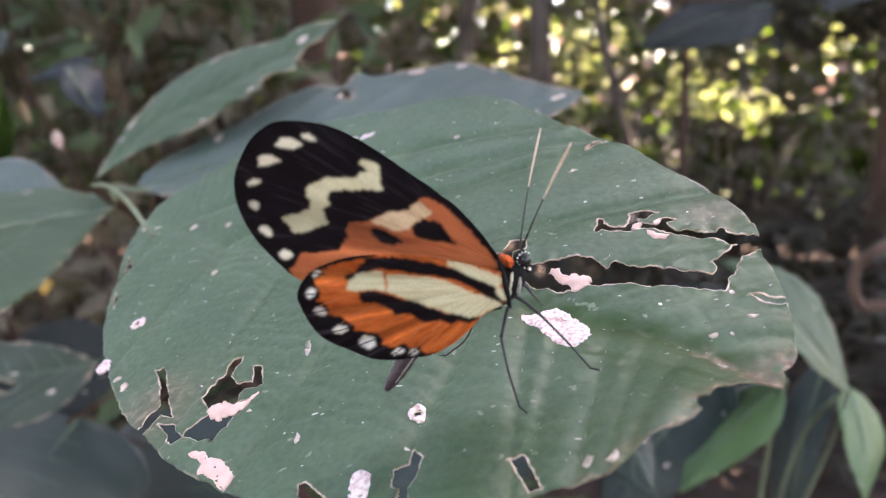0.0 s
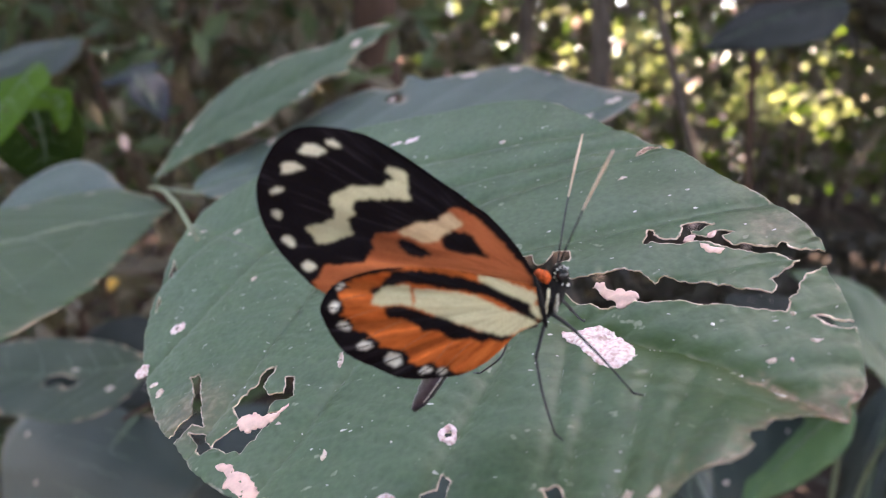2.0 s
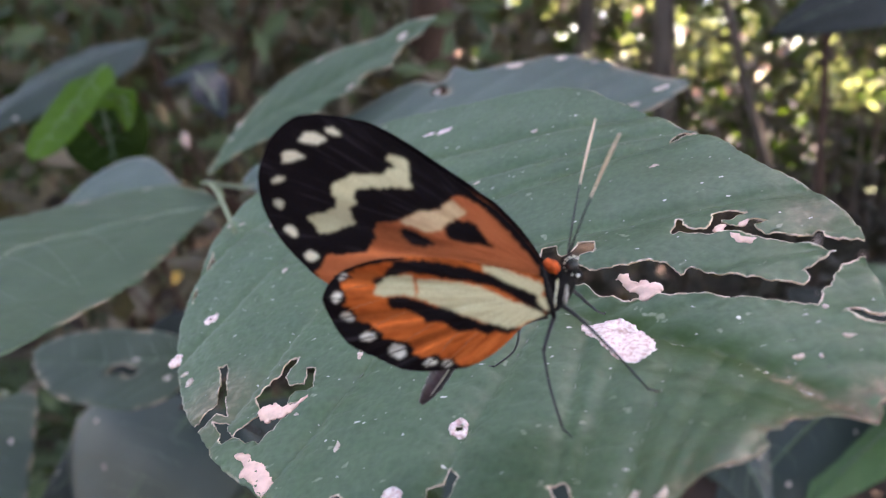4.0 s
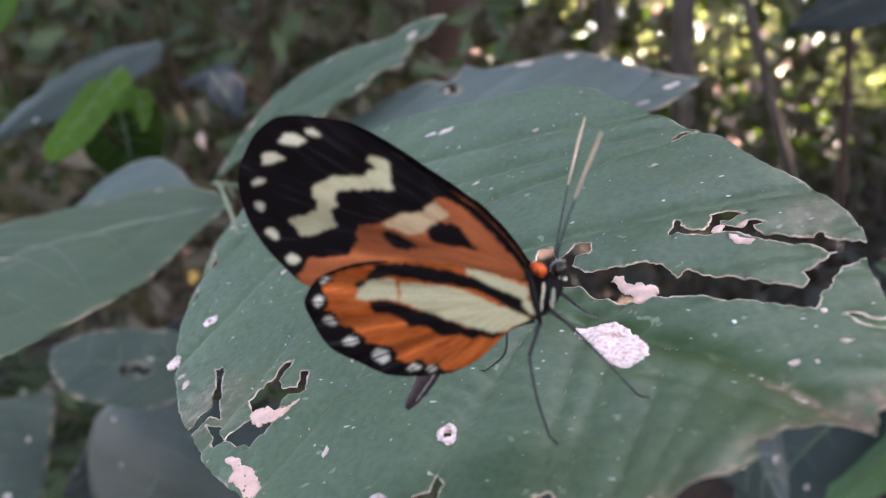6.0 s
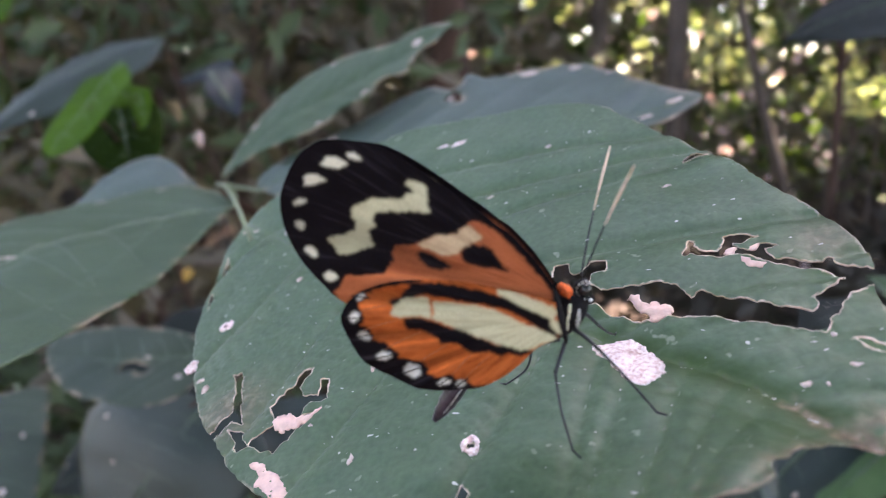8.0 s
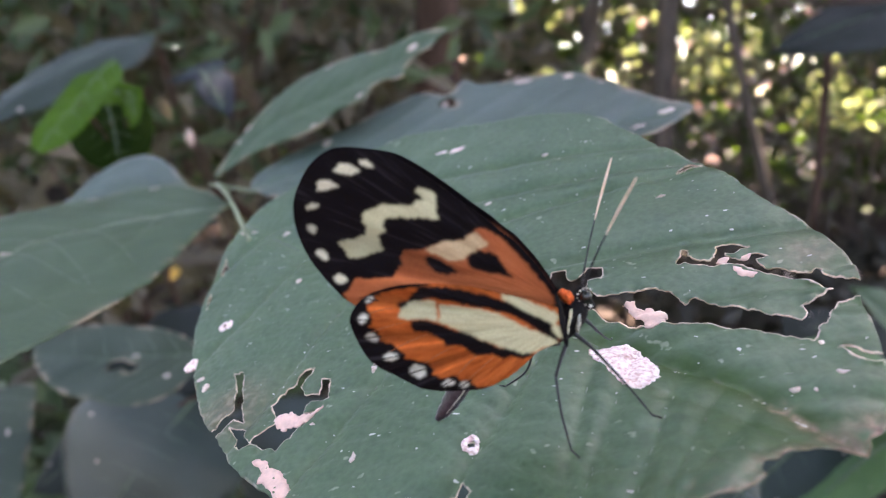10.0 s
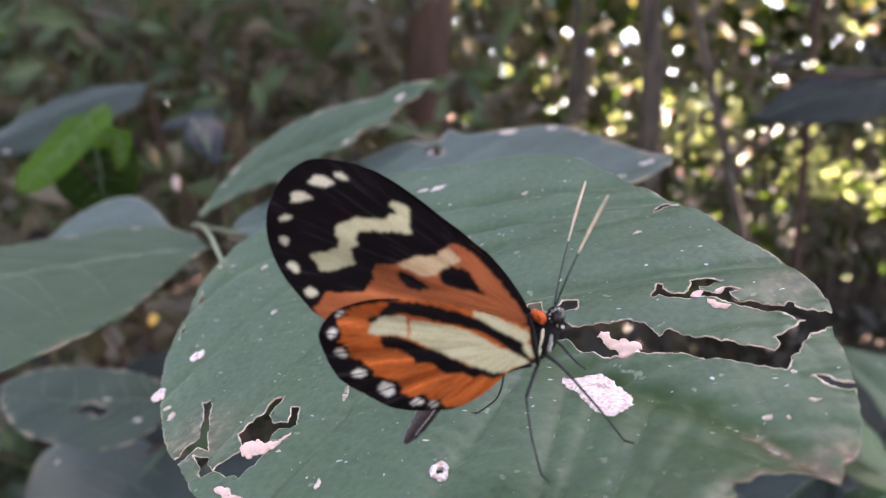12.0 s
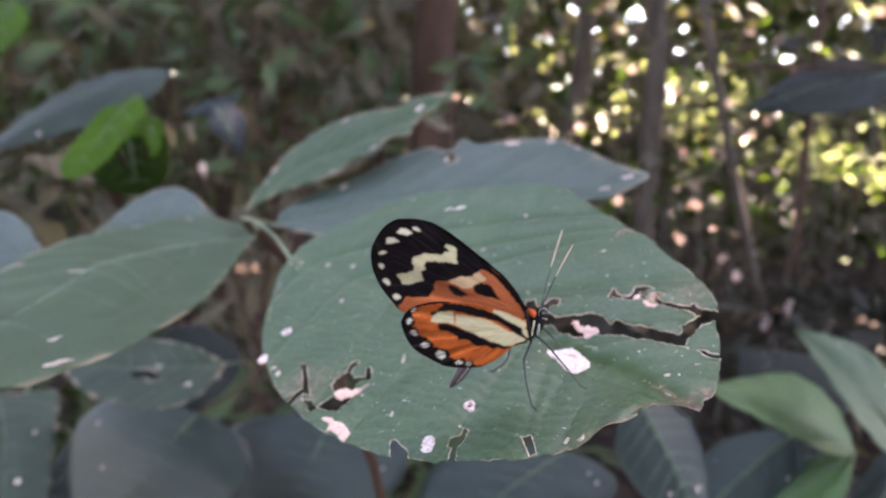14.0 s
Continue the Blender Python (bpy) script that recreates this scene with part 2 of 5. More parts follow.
def tube(pts, radii, sides=8):
    """A closed tube through pts with a radius at each point."""
    bm = bmesh.new()
    rings = []
    side = None
    for i, p in enumerate(pts):
        d = (pts[min(i + 1, len(pts) - 1)] - pts[max(i - 1, 0)]).normalized()
        if side is None:
            side = d.orthogonal().normalized()
        side = (side - d * side.dot(d)).normalized()
        up = d.cross(side)
        r = radii[i]
        rings.append([bm.verts.new(p + side * (r * math.cos(a)) + up * (r * math.sin(a))) for a in (2 * math.pi * k / sides for k in range(sides))])
    for a, b in zip(rings, rings[1:]):
        for k in range(sides):
            bm.faces.new((a[k], a[(k + 1) % sides], b[(k + 1) % sides], b[k]))
    bm.faces.new(rings[0][::-1])
    bm.faces.new(rings[-1])
    return bm


def blob(centre, axes, rot=None, seg=16, rough=0.0):
    bm = bmesh.new()
    bmesh.ops.create_uvsphere(bm, u_segments=seg, v_segments=seg // 2 + 2, radius=1)
    m = Matrix.Translation(centre) @ (rot or Matrix()) @ Matrix.Diagonal((*axes, 1))
    for v in bm.verts:
        v.co *= 1 + rough * noise.noise(v.co * 5)
        v.co = m @ v.co
    return bm


def ring_points(poly, gap, wobble=0.0, smooth=True):
    """A closed outline resampled about every gap, smooth or ragged."""
    p = [np.array(q, float) for q in poly]
    out = []
    for i in range(len(p)):
        a, b, c, d = p[i - 1], p[i], p[(i + 1) % len(p)], p[(i + 2) % len(p)]
        n = max(1, int(np.linalg.norm(c - b) / gap))
        for k in range(n):
            t = k / n
            q = 0.5 * (2 * b + (c - a) * t + (2 * a - 5 * b + 4 * c - d) * t * t + (3 * b - a - 3 * c + d) * t ** 3) if smooth else b + (c - b) * t
            if wobble:
                q = q + wobble * np.array([noise.noise(Vector((q[0] * 1.7, q[1] * 1.7, 3.1))), noise.noise(Vector((q[0] * 1.7, q[1] * 1.7, 9.4)))])
            out.append(q)
    return np.array(out)


def inside(pts, poly):
    x, y = pts[:, 0], pts[:, 1]
    hit = np.zeros(len(pts), bool)
    for a, b in zip(poly, np.roll(poly, -1, 0)):
        cross = (a[1] > y) != (b[1] > y)
        with np.errstate(divide="ignore", invalid="ignore"):
            hit ^= cross & (x < (b[0] - a[0]) * (y - a[1]) / (b[1] - a[1]) + a[0])
    return hit


def near(pts, poly):
    """Distance of every point to a closed outline."""
    best = np.full(len(pts), 1e9)
    for a, b in zip(poly, np.roll(poly, -1, 0)):
        d = b - a
        t = np.clip(((pts - a) @ d) / max(d @ d, 1e-9), 0, 1)
        best = np.minimum(best, np.hypot(*(pts - a - t[:, None] * d).T))
    return best


def triangulated(rings, step, keep, extra=None):
    """A triangle net whose edges follow all rings; keep(points) tells which triangles stay."""
    from mathutils.geometry import delaunay_2d_cdt
    verts, edges = [], []
    for r in rings:
        o = len(verts)
        verts += [Vector(q) for q in r]
        edges += [(o + k, o + (k + 1) % len(r)) for k in range(len(r))]
    lo, hi = np.min([r.min(0) for r in rings], 0), np.max([r.max(0) for r in rings], 0)
    gx, gy = np.meshgrid(np.arange(lo[0], hi[0], step), np.arange(lo[1], hi[1], step))
    g = np.stack([gx.ravel(), gy.ravel()], -1) + np.random.RandomState(4).uniform(-0.25, 0.25, (gx.size, 2)) * step
    d = np.min([near(g, r) for r in rings], 0)
    verts += [Vector(q) for q in g[d > 0.45 * step]]
    if extra is not None:
        verts += [Vector(q) for q in extra]
    v, _, f, *_ = delaunay_2d_cdt(verts, edges, [], 0, 1e-5)
    v = np.array([tuple(q) for q in v])
    f = np.array([tuple(t) for t in f if len(t) == 3])
    f = f[keep(v[f].mean(1))]
    used = np.unique(f)
    back = np.full(len(v), -1)
    back[used] = np.arange(len(used))
    return v[used], back[f]


# ---- the setting ----
def ground():
    rng = np.random.RandomState(2)
    xs = np.concatenate([[-400, -120, -40], np.linspace(-14, 14, 57), [40, 120, 400]])
    verts, faces = [], []
    for y in xs:
        for x in xs:
            verts.append((x, y, 0.10 * noise.noise(Vector((x * 0.5, y * 0.5, 0))) + 0.03 * noise.noise(Vector((x * 2, y * 2, 5)))))
    n = len(xs)
    for j in range(n - 1):
        for i in range(n - 1):
            faces.append((j * n + i, j * n + i + 1, (j + 1) * n + i + 1, (j + 1) * n + i))
    tagged(data_part("ground", verts, faces, M_SOIL), "dark brown forest floor of soil and leaf litter", "ground", kind="structure")


def scatter_leaves(name, centres, sizes, mat, seed, flat=0.0, parent=None, label=""):
    """Many small folded leaves: two faces each, bent along the middle."""
    rng = np.random.RandomState(seed)
    verts, faces = [], []
    for c, s in zip(centres, sizes):
        d = rng.normal(size=3)
        d[2] *= 1 - flat
        d /= np.linalg.norm(d)
        q = rng.normal(size=3)
        if flat:
            q = np.cross((0, 0, 1), d) + (1 - flat) * 0.6 * q
        q -= d * (q @ d)
        q /= max(np.linalg.norm(q), 1e-6)
        up = np.cross(d, q)
        o = len(verts)
        a, b = c - d * s, c + d * s
        for p in (a, c - d * s * 0.1 + q * s * 0.42 + up * s * 0.12, b, c - d * s * 0.1 - q * s * 0.42 + up * s * 0.12):
            verts.append(p)
        faces += [(o, o + 2, o + 1), (o, o + 3, o + 2)]
    return data_part(name, verts, faces, mat, parent, label, smooth=False)


def woods():
    """Foliage all round, dense in front and thinner behind."""
    rng = np.random.RandomState(11)
    for k, (n, xr, yr, zr, mat, size) in enumerate((
            (21500, (-11, 13), (10.0, 13.0), (0.0, 6.8), M_CROWN, 0.27),
            (5000, (-9, -0.8), (7.0, 10.0), (0.5, 6.5), M_CROWN_BROWN, 0.2),
            (9500, (-7, 8), (7.0, 10.0), (0.0, 4.8), M_CROWN_BROWN, 0.12),
            (2600, (-6, 7), (5.0, 7.5), (0.2, 5.0), M_CROWN, 0.07),
            (5000, (-12, 12), (-11, -8), (0, 4), M_CROWN_DARK, 0.22),
            (4000, (-13, -9), (-8, 10), (0, 4.5), M_CROWN_DARK, 0.22),
            (4000, (9, 13), (-8, 10), (0, 4.5), M_CROWN_DARK, 0.22))):
        c = np.stack([rng.uniform(*xr, n), rng.uniform(*yr, n), rng.uniform(*zr, n)], -1)
        tagged(scatter_leaves("far_woods", c, rng.uniform(0.6, 1.3, n) * size, mat, 20 + k), "dense dark green forest foliage behind the tree trunks", "woods", kind="stuff")


def canopy():
    """Unseen leaves added overhead to shape the light. Ragged gaps let the sky light the shrub and the sun fall in
    flecks further off.
    """
    rng = np.random.RandomState(5)
    wave = lambda x, y, k: noise.noise(Vector((x * 0.45, y * 0.45, k)))
    for k, (n, xr, yr, zr, sr, label) in enumerate((
            (8200, (-2.2, 8.2), (2.4, 9.1), (5.7, 6.6), (0.18, 0.32), "unseen added canopy that keeps the sun off the shrub"),
            (4600, (-3, 12), (10.7, 16), (7.2, 8.2), (0.2, 0.36), "unseen added canopy that keeps the sun off the far ground"),
            (7900, (-7, 8), (-9, 1.15), (5.0, 6.4), (0.18, 0.32), "unseen added canopy that blocks sky light from behind the camera"),
            (70, (-7, 8), (0.8, 2.6), (5.0, 6.4), (0.18, 0.36), "unseen added leaves that thin the light through the canopy gap"),
            (3800, (-17, -2.0), (1.5, 18), (5.5, 7.5), (0.25, 0.5), "unseen added canopy that dims the ground at the sides"),
            (3000, (8.0, 18), (-3, 18), (5.5, 7.5), (0.25, 0.5), "unseen added canopy that dims the ground at the sides"),
            (4600, (-17, 17), (-18, -8.5), (5.5, 7.5), (0.25, 0.5), "unseen added canopy that dims the ground behind the camera"),
            (1900, (-17, -6.8), (-9, 1.6), (5.5, 7.5), (0.25, 0.5), "unseen added canopy that dims the ground behind the camera"))):
        c = np.stack([rng.uniform(*xr, n), rng.uniform(*yr, n), rng.uniform(*zr, n)], -1)
        w = np.array([wave(x, y, k) for x, y, _ in c])
        edge = np.minimum.reduce([c[:, 0] - xr[0], xr[1] - c[:, 0], c[:, 1] - yr[0], yr[1] - c[:, 1]])
        c = c[(w > (-0.9 if k < 3 else 0.0 if k == 3 else -0.28)) & (edge > 0.25 + 0.5 * w)]
        # hole placed so that the sun reaches the low pale-leaved sapling
        c = c[np.hypot(c[:, 0] - 3.18, c[:, 1] - 7.66) > 0.55]
        tagged(scatter_leaves("unseen_canopy", c, rng.uniform(*sr, len(c)), M_CROWN_DARK, 31 + k, flat=0.7), label, "canopy", kind="stuff")


def tree(base, top, r0, r1, mat, label, crown=None, seed=0):
    root = tagged(new("tree"), label, "tree", "trees of the forest")
    root.location = base
    b, t = Vector((0, 0, -0.1)), Vector(top) - Vector(base)
    rng = random.Random(seed)
    mid = [b.lerp(t, f) + Vector((rng.uniform(-1, 1), rng.uniform(-1, 1), 0)) * 0.04 * t.length * 0.3 for f in (0.33, 0.66)]
    pts = spline([b, *mid, t], 20)
    part("trunk", tube(pts, [r0 + (r1 - r0) * i / 19 + 0.06 * r0 * rng.uniform(-1, 1) for i in range(20)], 12), mat, root)
    for k in range(3):
        a = pts[rng.randint(9, 17)]
        d = Vector((rng.uniform(-1, 1), rng.uniform(-1, 1), rng.uniform(0.3, 1))).normalized() * rng.uniform(0.6, 1.5)
        lim = spline([a, a + d * 0.5 + Vector((0, 0, 0.1)), a + d], 8)
        part("limb", tube(lim, [r1 * 0.7 * (1 - 0.8 * i / 7) for i in range(8)], 7), mat, root)
    if crown:
        centre, spread, n, size, cm = crown
        r = np.random.RandomState(seed + 50)
        clumps = r.normal(0, 1, (max(6, n // 40), 3)) * np.array(spread) * 0.8
        c = clumps[r.randint(0, len(clumps), n)] + r.normal(0, 0.22, (n, 3)) * np.array(spread)
        c += np.array(centre) - np.array(base)
        scatter_leaves("crown", c, r.uniform(0.6, 1.3, n) * size, cm, seed + 9, parent=root)
    return root


def sapling(base, clumps, mat, label, n=14, spread=0.07, size=0.035, seed=0):
    """A thin stem with a twig to each small spray of leaves."""
    root = tagged(new("sapling"), label, "sapling", "sunlit saplings")
    root.location = base
    b = Vector(base)
    top = max((Vector(c) for c in clumps), key=lambda q: q.z) - b
    pts = spline([(0, 0, -0.05), (top.x * 0.2, top.y * 0.2, top.z * 0.4), top * 0.98], 16)
    part("stem", tube(pts, [0.02 - 0.001 * i for i in range(16)], 7), M_BARK_GREY, root)
    rng = np.random.RandomState(seed)
    c = []
    for q in clumps:
        e = Vector(q) - b
        a = min(pts, key=lambda p: abs(p.z - max(0.1, e.z - 0.3)))
        part("twig", tube(spline([a, a.lerp(e, 0.6) + Vector((0, 0, 0.05)), e], 6), [0.006, 0.005, 0.004, 0.003, 0.003, 0.002], 5), M_BARK_GREY, root)
        c.append(np.array(e) + rng.normal(0, spread, (n, 3)))
    c = np.concatenate(c)
    scatter_leaves("crown", c, rng.uniform(0.5, 1.4, len(c)) * size, mat, seed + 3, parent=root)


def trees():
    far = "slender shaded trunk among the forest foliage"
    tree((-0.30, 2.2, 0), (-0.46, 2.25, 4.2), 0.075, 0.06, M_BARK, "red-brown tree trunk standing behind the shrub", None, 1)
    tree((0.66, 5.0, 0), (0.41, 5.1, 5.5), 0.075, 0.06, M_BARK_GREY, far, ((0.2, 5.6, 2.9), (1.0, 0.5, 0.5), 420, 0.05, M_CROWN), 2)
    tree((1.35, 4.0, 0), (0.45, 4.1, 2.9), 0.03, 0.02, M_BARK_GREY, "thin leaning sapling in front of sunlit leaves", None, 3)
    tree((1.75, 5.2, 0), (1.60, 5.2, 5.0), 0.03, 0.025, M_BARK, far, None, 4)
    tree((3.4, 5.6, 0), (3.5, 5.7, 5.0), 0.06, 0.05, M_BARK, far, None, 5)
    tree((0.10, 6.4, 0), (0.2, 6.4, 6.0), 0.09, 0.07, M_BARK_GREY, far, None, 6)
    tree((-1.6, 4.4, 0), (-1.7, 4.5, 5.0), 0.10, 0.08, M_BARK, "dark trunk in deep shade among undergrowth", None, 7)
    tree((-2.7, 4.0, 0), (-2.5, 4.2, 5.0), 0.12, 0.08, M_BARK_GREY, "dark trunk in deep shade among undergrowth", None, 8)
    # added saplings; sprays are placed to fit bright spots in the camera's view
    sunny = "slim added sapling, its yellow-green leaves brightened for sunlight"
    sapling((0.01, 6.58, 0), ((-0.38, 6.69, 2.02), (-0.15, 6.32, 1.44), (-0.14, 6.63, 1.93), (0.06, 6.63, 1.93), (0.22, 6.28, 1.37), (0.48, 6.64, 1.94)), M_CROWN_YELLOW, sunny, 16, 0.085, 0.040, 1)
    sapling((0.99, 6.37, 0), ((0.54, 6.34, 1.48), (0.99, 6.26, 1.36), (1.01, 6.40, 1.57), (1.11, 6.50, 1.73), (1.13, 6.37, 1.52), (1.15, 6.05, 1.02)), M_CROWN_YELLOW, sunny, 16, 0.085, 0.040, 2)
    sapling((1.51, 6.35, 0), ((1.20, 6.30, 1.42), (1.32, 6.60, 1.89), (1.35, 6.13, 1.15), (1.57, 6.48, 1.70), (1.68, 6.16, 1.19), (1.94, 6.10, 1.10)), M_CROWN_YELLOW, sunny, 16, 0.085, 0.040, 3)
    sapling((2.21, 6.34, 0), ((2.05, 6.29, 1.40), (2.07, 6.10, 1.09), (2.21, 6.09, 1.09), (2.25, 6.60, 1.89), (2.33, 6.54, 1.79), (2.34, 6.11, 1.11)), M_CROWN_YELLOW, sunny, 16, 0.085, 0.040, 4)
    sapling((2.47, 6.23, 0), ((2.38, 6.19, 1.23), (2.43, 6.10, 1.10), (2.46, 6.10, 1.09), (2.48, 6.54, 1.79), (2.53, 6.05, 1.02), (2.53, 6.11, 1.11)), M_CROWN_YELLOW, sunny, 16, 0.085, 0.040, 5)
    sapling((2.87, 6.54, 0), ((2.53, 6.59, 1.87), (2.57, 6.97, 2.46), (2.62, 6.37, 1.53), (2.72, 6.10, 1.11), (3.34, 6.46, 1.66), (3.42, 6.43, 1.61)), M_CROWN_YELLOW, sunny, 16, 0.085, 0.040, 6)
    # added saplings whose pale leaves make light spots, placed to fit the view
    dry = "added bare sapling, its pale dry leaves standing in for bright light spots"
    sapling((-0.50, 6.49, 0), ((-0.92, 6.38, 1.54), (-0.63, 6.49, 1.71), (-0.62, 6.33, 1.46), (-0.47, 6.29, 1.40), (-0.44, 6.23, 1.31), (-0.38, 6.25, 1.34), (-0.37, 6.76, 2.13), (-0.14, 6.75, 2.11)), M_SPOT_DRYLEAF, dry, 5, 0.016, 0.032, 11)
    sapling((0.58, 6.21, 0), ((0.18, 6.22, 1.30), (0.21, 6.34, 1.48), (0.27, 6.44, 1.63), (0.55, 5.86, 0.72), (0.65, 6.53, 1.78), (0.71, 5.89, 0.77), (1.02, 5.86, 0.73), (1.08, 6.12, 1.13)), M_SPOT_DRYLEAF, dry, 5, 0.016, 0.032, 12)
    sapling((1.38, 5.75, 0), ((1.15, 5.91, 0.80), (1.15, 5.98, 0.91), (1.17, 5.88, 0.75), (1.27, 5.77, 0.58), (1.43, 5.52, 0.19), (1.44, 5.75, 0.55)), M_SPOT_DRYLEAF, dry, 5, 0.016, 0.032, 13)
    sapling((2.59, 5.82, 0), ((3.15, 6.18, 1.23), (3.26, 6.24, 1.32), (3.38, 6.29, 1.40)), M_SPOT_DRYLEAF, dry, 5, 0.016, 0.032, 14)
    # these two stand in for bright gaps of sky
    sapling((1.08, 6.66, 0), ((0.19, 6.91, 2.37), (0.25, 6.94, 2.41), (0.36, 6.95, 2.42), (1.43, 6.40, 1.57), (1.47, 6.28, 1.38), (1.58, 6.26, 1.34), (1.64, 6.83, 2.24), (1.74, 6.32, 1.45)), M_SPOT_DRYLEAF, dry, 7, 0.020, 0.034, 21)
    sapling((2.16, 6.74, 0), ((1.84, 6.77, 2.14), (1.94, 6.77, 2.15), (2.03, 6.56, 1.82), (2.05, 6.62, 1.91), (2.12, 6.60, 1.89), (2.43, 6.54, 1.79), (2.70, 6.96, 2.44)), M_SPOT_DRYLEAF, dry, 7, 0.020, 0.034, 22)
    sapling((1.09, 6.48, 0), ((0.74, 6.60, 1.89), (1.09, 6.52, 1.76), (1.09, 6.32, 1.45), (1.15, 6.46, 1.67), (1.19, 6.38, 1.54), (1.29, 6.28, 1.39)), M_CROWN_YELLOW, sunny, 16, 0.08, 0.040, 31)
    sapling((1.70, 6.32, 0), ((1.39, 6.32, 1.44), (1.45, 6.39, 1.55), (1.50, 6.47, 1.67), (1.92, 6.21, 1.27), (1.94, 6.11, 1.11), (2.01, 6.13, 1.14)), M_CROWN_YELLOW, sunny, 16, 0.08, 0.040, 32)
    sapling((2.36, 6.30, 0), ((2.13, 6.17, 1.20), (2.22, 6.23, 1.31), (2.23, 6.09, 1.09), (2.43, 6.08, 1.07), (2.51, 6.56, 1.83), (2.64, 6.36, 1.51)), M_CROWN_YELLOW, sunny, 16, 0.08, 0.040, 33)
    sapling((0.86, 6.40, 0), ((0.62, 6.57, 1.84), (0.77, 6.43, 1.62), (0.85, 6.16, 1.20), (0.97, 6.44, 1.64), (1.07, 6.13, 1.14)), M_SPOT_DRYLEAF, dry, 6, 0.016, 0.034, 41)
    sapling((1.58, 6.35, 0), ((1.10, 5.98, 0.92), (1.28, 6.14, 1.17), (1.36, 6.14, 1.16), (1.97, 6.62, 1.91), (2.18, 6.60, 1.88)), M_SPOT_DRYLEAF, dry, 6, 0.016, 0.034, 42)
    # added for the white spots behind the chewed hole
    sapling((0.64, 3.98, 0), ((0.54, 4.07, 0.20), (0.54, 3.69, 0.20)), M_SPOT_DRYLEAF, dry, 9, 0.010, 0.030, 51)
    # pale colour here replaces the sunlight these leaves would need
    shade = "added low bare sapling, its pale dry leaves standing in for sunlit spots"
    sapling((0.92, 4.10, 0), ((0.96, 3.99, 0.61), (0.99, 3.77, 0.56), (1.13, 4.06, 0.65), (0.88, 4.45, 0.86), (0.75, 4.15, 0.68)), M_SPOT_DRYLEAF, shade, 6, 0.014, 0.026, 52)
    sapling((1.06, 3.05, 0), ((0.97, 3.13, 0.48), (1.07, 3.21, 0.53), (1.20, 3.06, 0.52), (0.95, 2.58, 0.43)), M_SPOT_DRYLEAF, shade, 5, 0.011, 0.020, 53)


def undergrowth():
    rng = np.random.RandomState(8)
    lots = ((-1.5, 2.3, 1.35, 0.8, 0.3, 0.45, 1000, 0.06), (-0.75, 2.9, 1.5, 0.5, 0.3, 0.5, 800, 0.06), (-2.4, 2.8, 1.4, 0.7, 0.4, 0.6, 900, 0.07), (-1.1, 2.1, 1.45, 0.6, 0.25, 0.35, 420, 0.055),
            (-1.1, 1.7, 0.75, 0.6, 0.3, 0.25, 500, 0.06), (2.3, 3.8, 1.75, 0.5, 0.3, 0.22, 420, 0.09), (2.6, 3.0, 0.35, 0.6, 0.4, 0.2, 350, 0.07), (0.6, 3.2, 0.3, 0.7, 0.5, 0.2, 450, 0.07),
            (1.9, 4.7, 0.2, 0.6, 0.25, 0.14, 450, 0.07), (3.3, 4.8, 0.25, 0.6, 0.25, 0.18, 450, 0.07))
    for k, (x, y, z, sx, sy, sz, n, size) in enumerate(lots):
        root = tagged(new("shrub"), "dark green leafy undergrowth shrub in shade", "shrub", "undergrowth shrubs")
        root.location = (x, y, 0)
        for j in range(4):
            e = Vector((rng.uniform(-0.6, 0.6) * sx, rng.uniform(-0.6, 0.6) * sy, z + rng.uniform(-0.2, 0.6) * sz))
            part("stem", tube(spline([(0.03 * j, 0, -0.05), (e.x * 0.3, e.y * 0.3, e.z * 0.55), e], 8), [0.012 - 0.001 * i for i in range(8)], 6), M_BARK, root)
        c = rng.normal(0, 0.75, (n, 3)) * (sx, sy, sz) + (0, 0, z)
        # each shrub takes a darker foliage copy, so its shade lies in colour
        scatter_leaves("crown", c, rng.uniform(0.6, 1.3, n) * size, M_CROWN_DUSK if k in (0, 1, 4) else M_CROWN_SHADED if k > 4 else M_CROWN_DARK, 60 + k, parent=root)
    for k, (n, xr, yr, zr, size) in enumerate(((1500, (-1.9, 0.0), (0.9, 2.0), (0.1, 0.6), 0.06), (650, (0.7, 2.4), (1.7, 3.2), (0.1, 0.65), 0.06))):
        c = np.stack([rng.uniform(*xr, n), rng.uniform(*yr, n), zr[0] + (zr[1] - zr[0]) * rng.rand(n) ** 1.5], -1)
        c[:, :2] += rng.normal(0, 0.2, (n, 2))
        tagged(scatter_leaves("low_herbs", c, rng.uniform(0.6, 1.3, n) * size, M_CROWN_SHADED if k else M_CROWN_DARK, 90 + k, flat=0.4), "leafy herbs covering the forest floor, shade put into their dark colour", "herbs", kind="stuff")
    n = 1600
    c = np.stack([rng.uniform(-4, 5, n), rng.uniform(1.0, 8.0, n), np.full(n, 0.05)], -1)
    for q in c:
        q[2] = 0.03 + 0.10 * noise.noise(Vector((q[0] * 0.5, q[1] * 0.5, 0))) + 0.03 * noise.noise(Vector((q[0] * 2, q[1] * 2, 5)))
    tagged(scatter_leaves("fallen_leaves", c, rng.uniform(0.03, 0.08, n), M_LITTER, 77, flat=0.85), "dry brown leaves lying on the forest floor", "leaf litter", kind="stuff")


# ---- the shrub ----
LEAF_C = Vector((0.008, 0.1105, 1.166))
LEAF_N = Vector((-0.303, -0.2814, 0.9104)).normalized()
LEAF_U = Vector((0.95298, -0.08949, 0.28951))
LEAF_V = LEAF_N.cross(LEAF_U)
LEAF_M = Matrix((LEAF_U, LEAF_V, LEAF_N)).transposed().to_4x4()
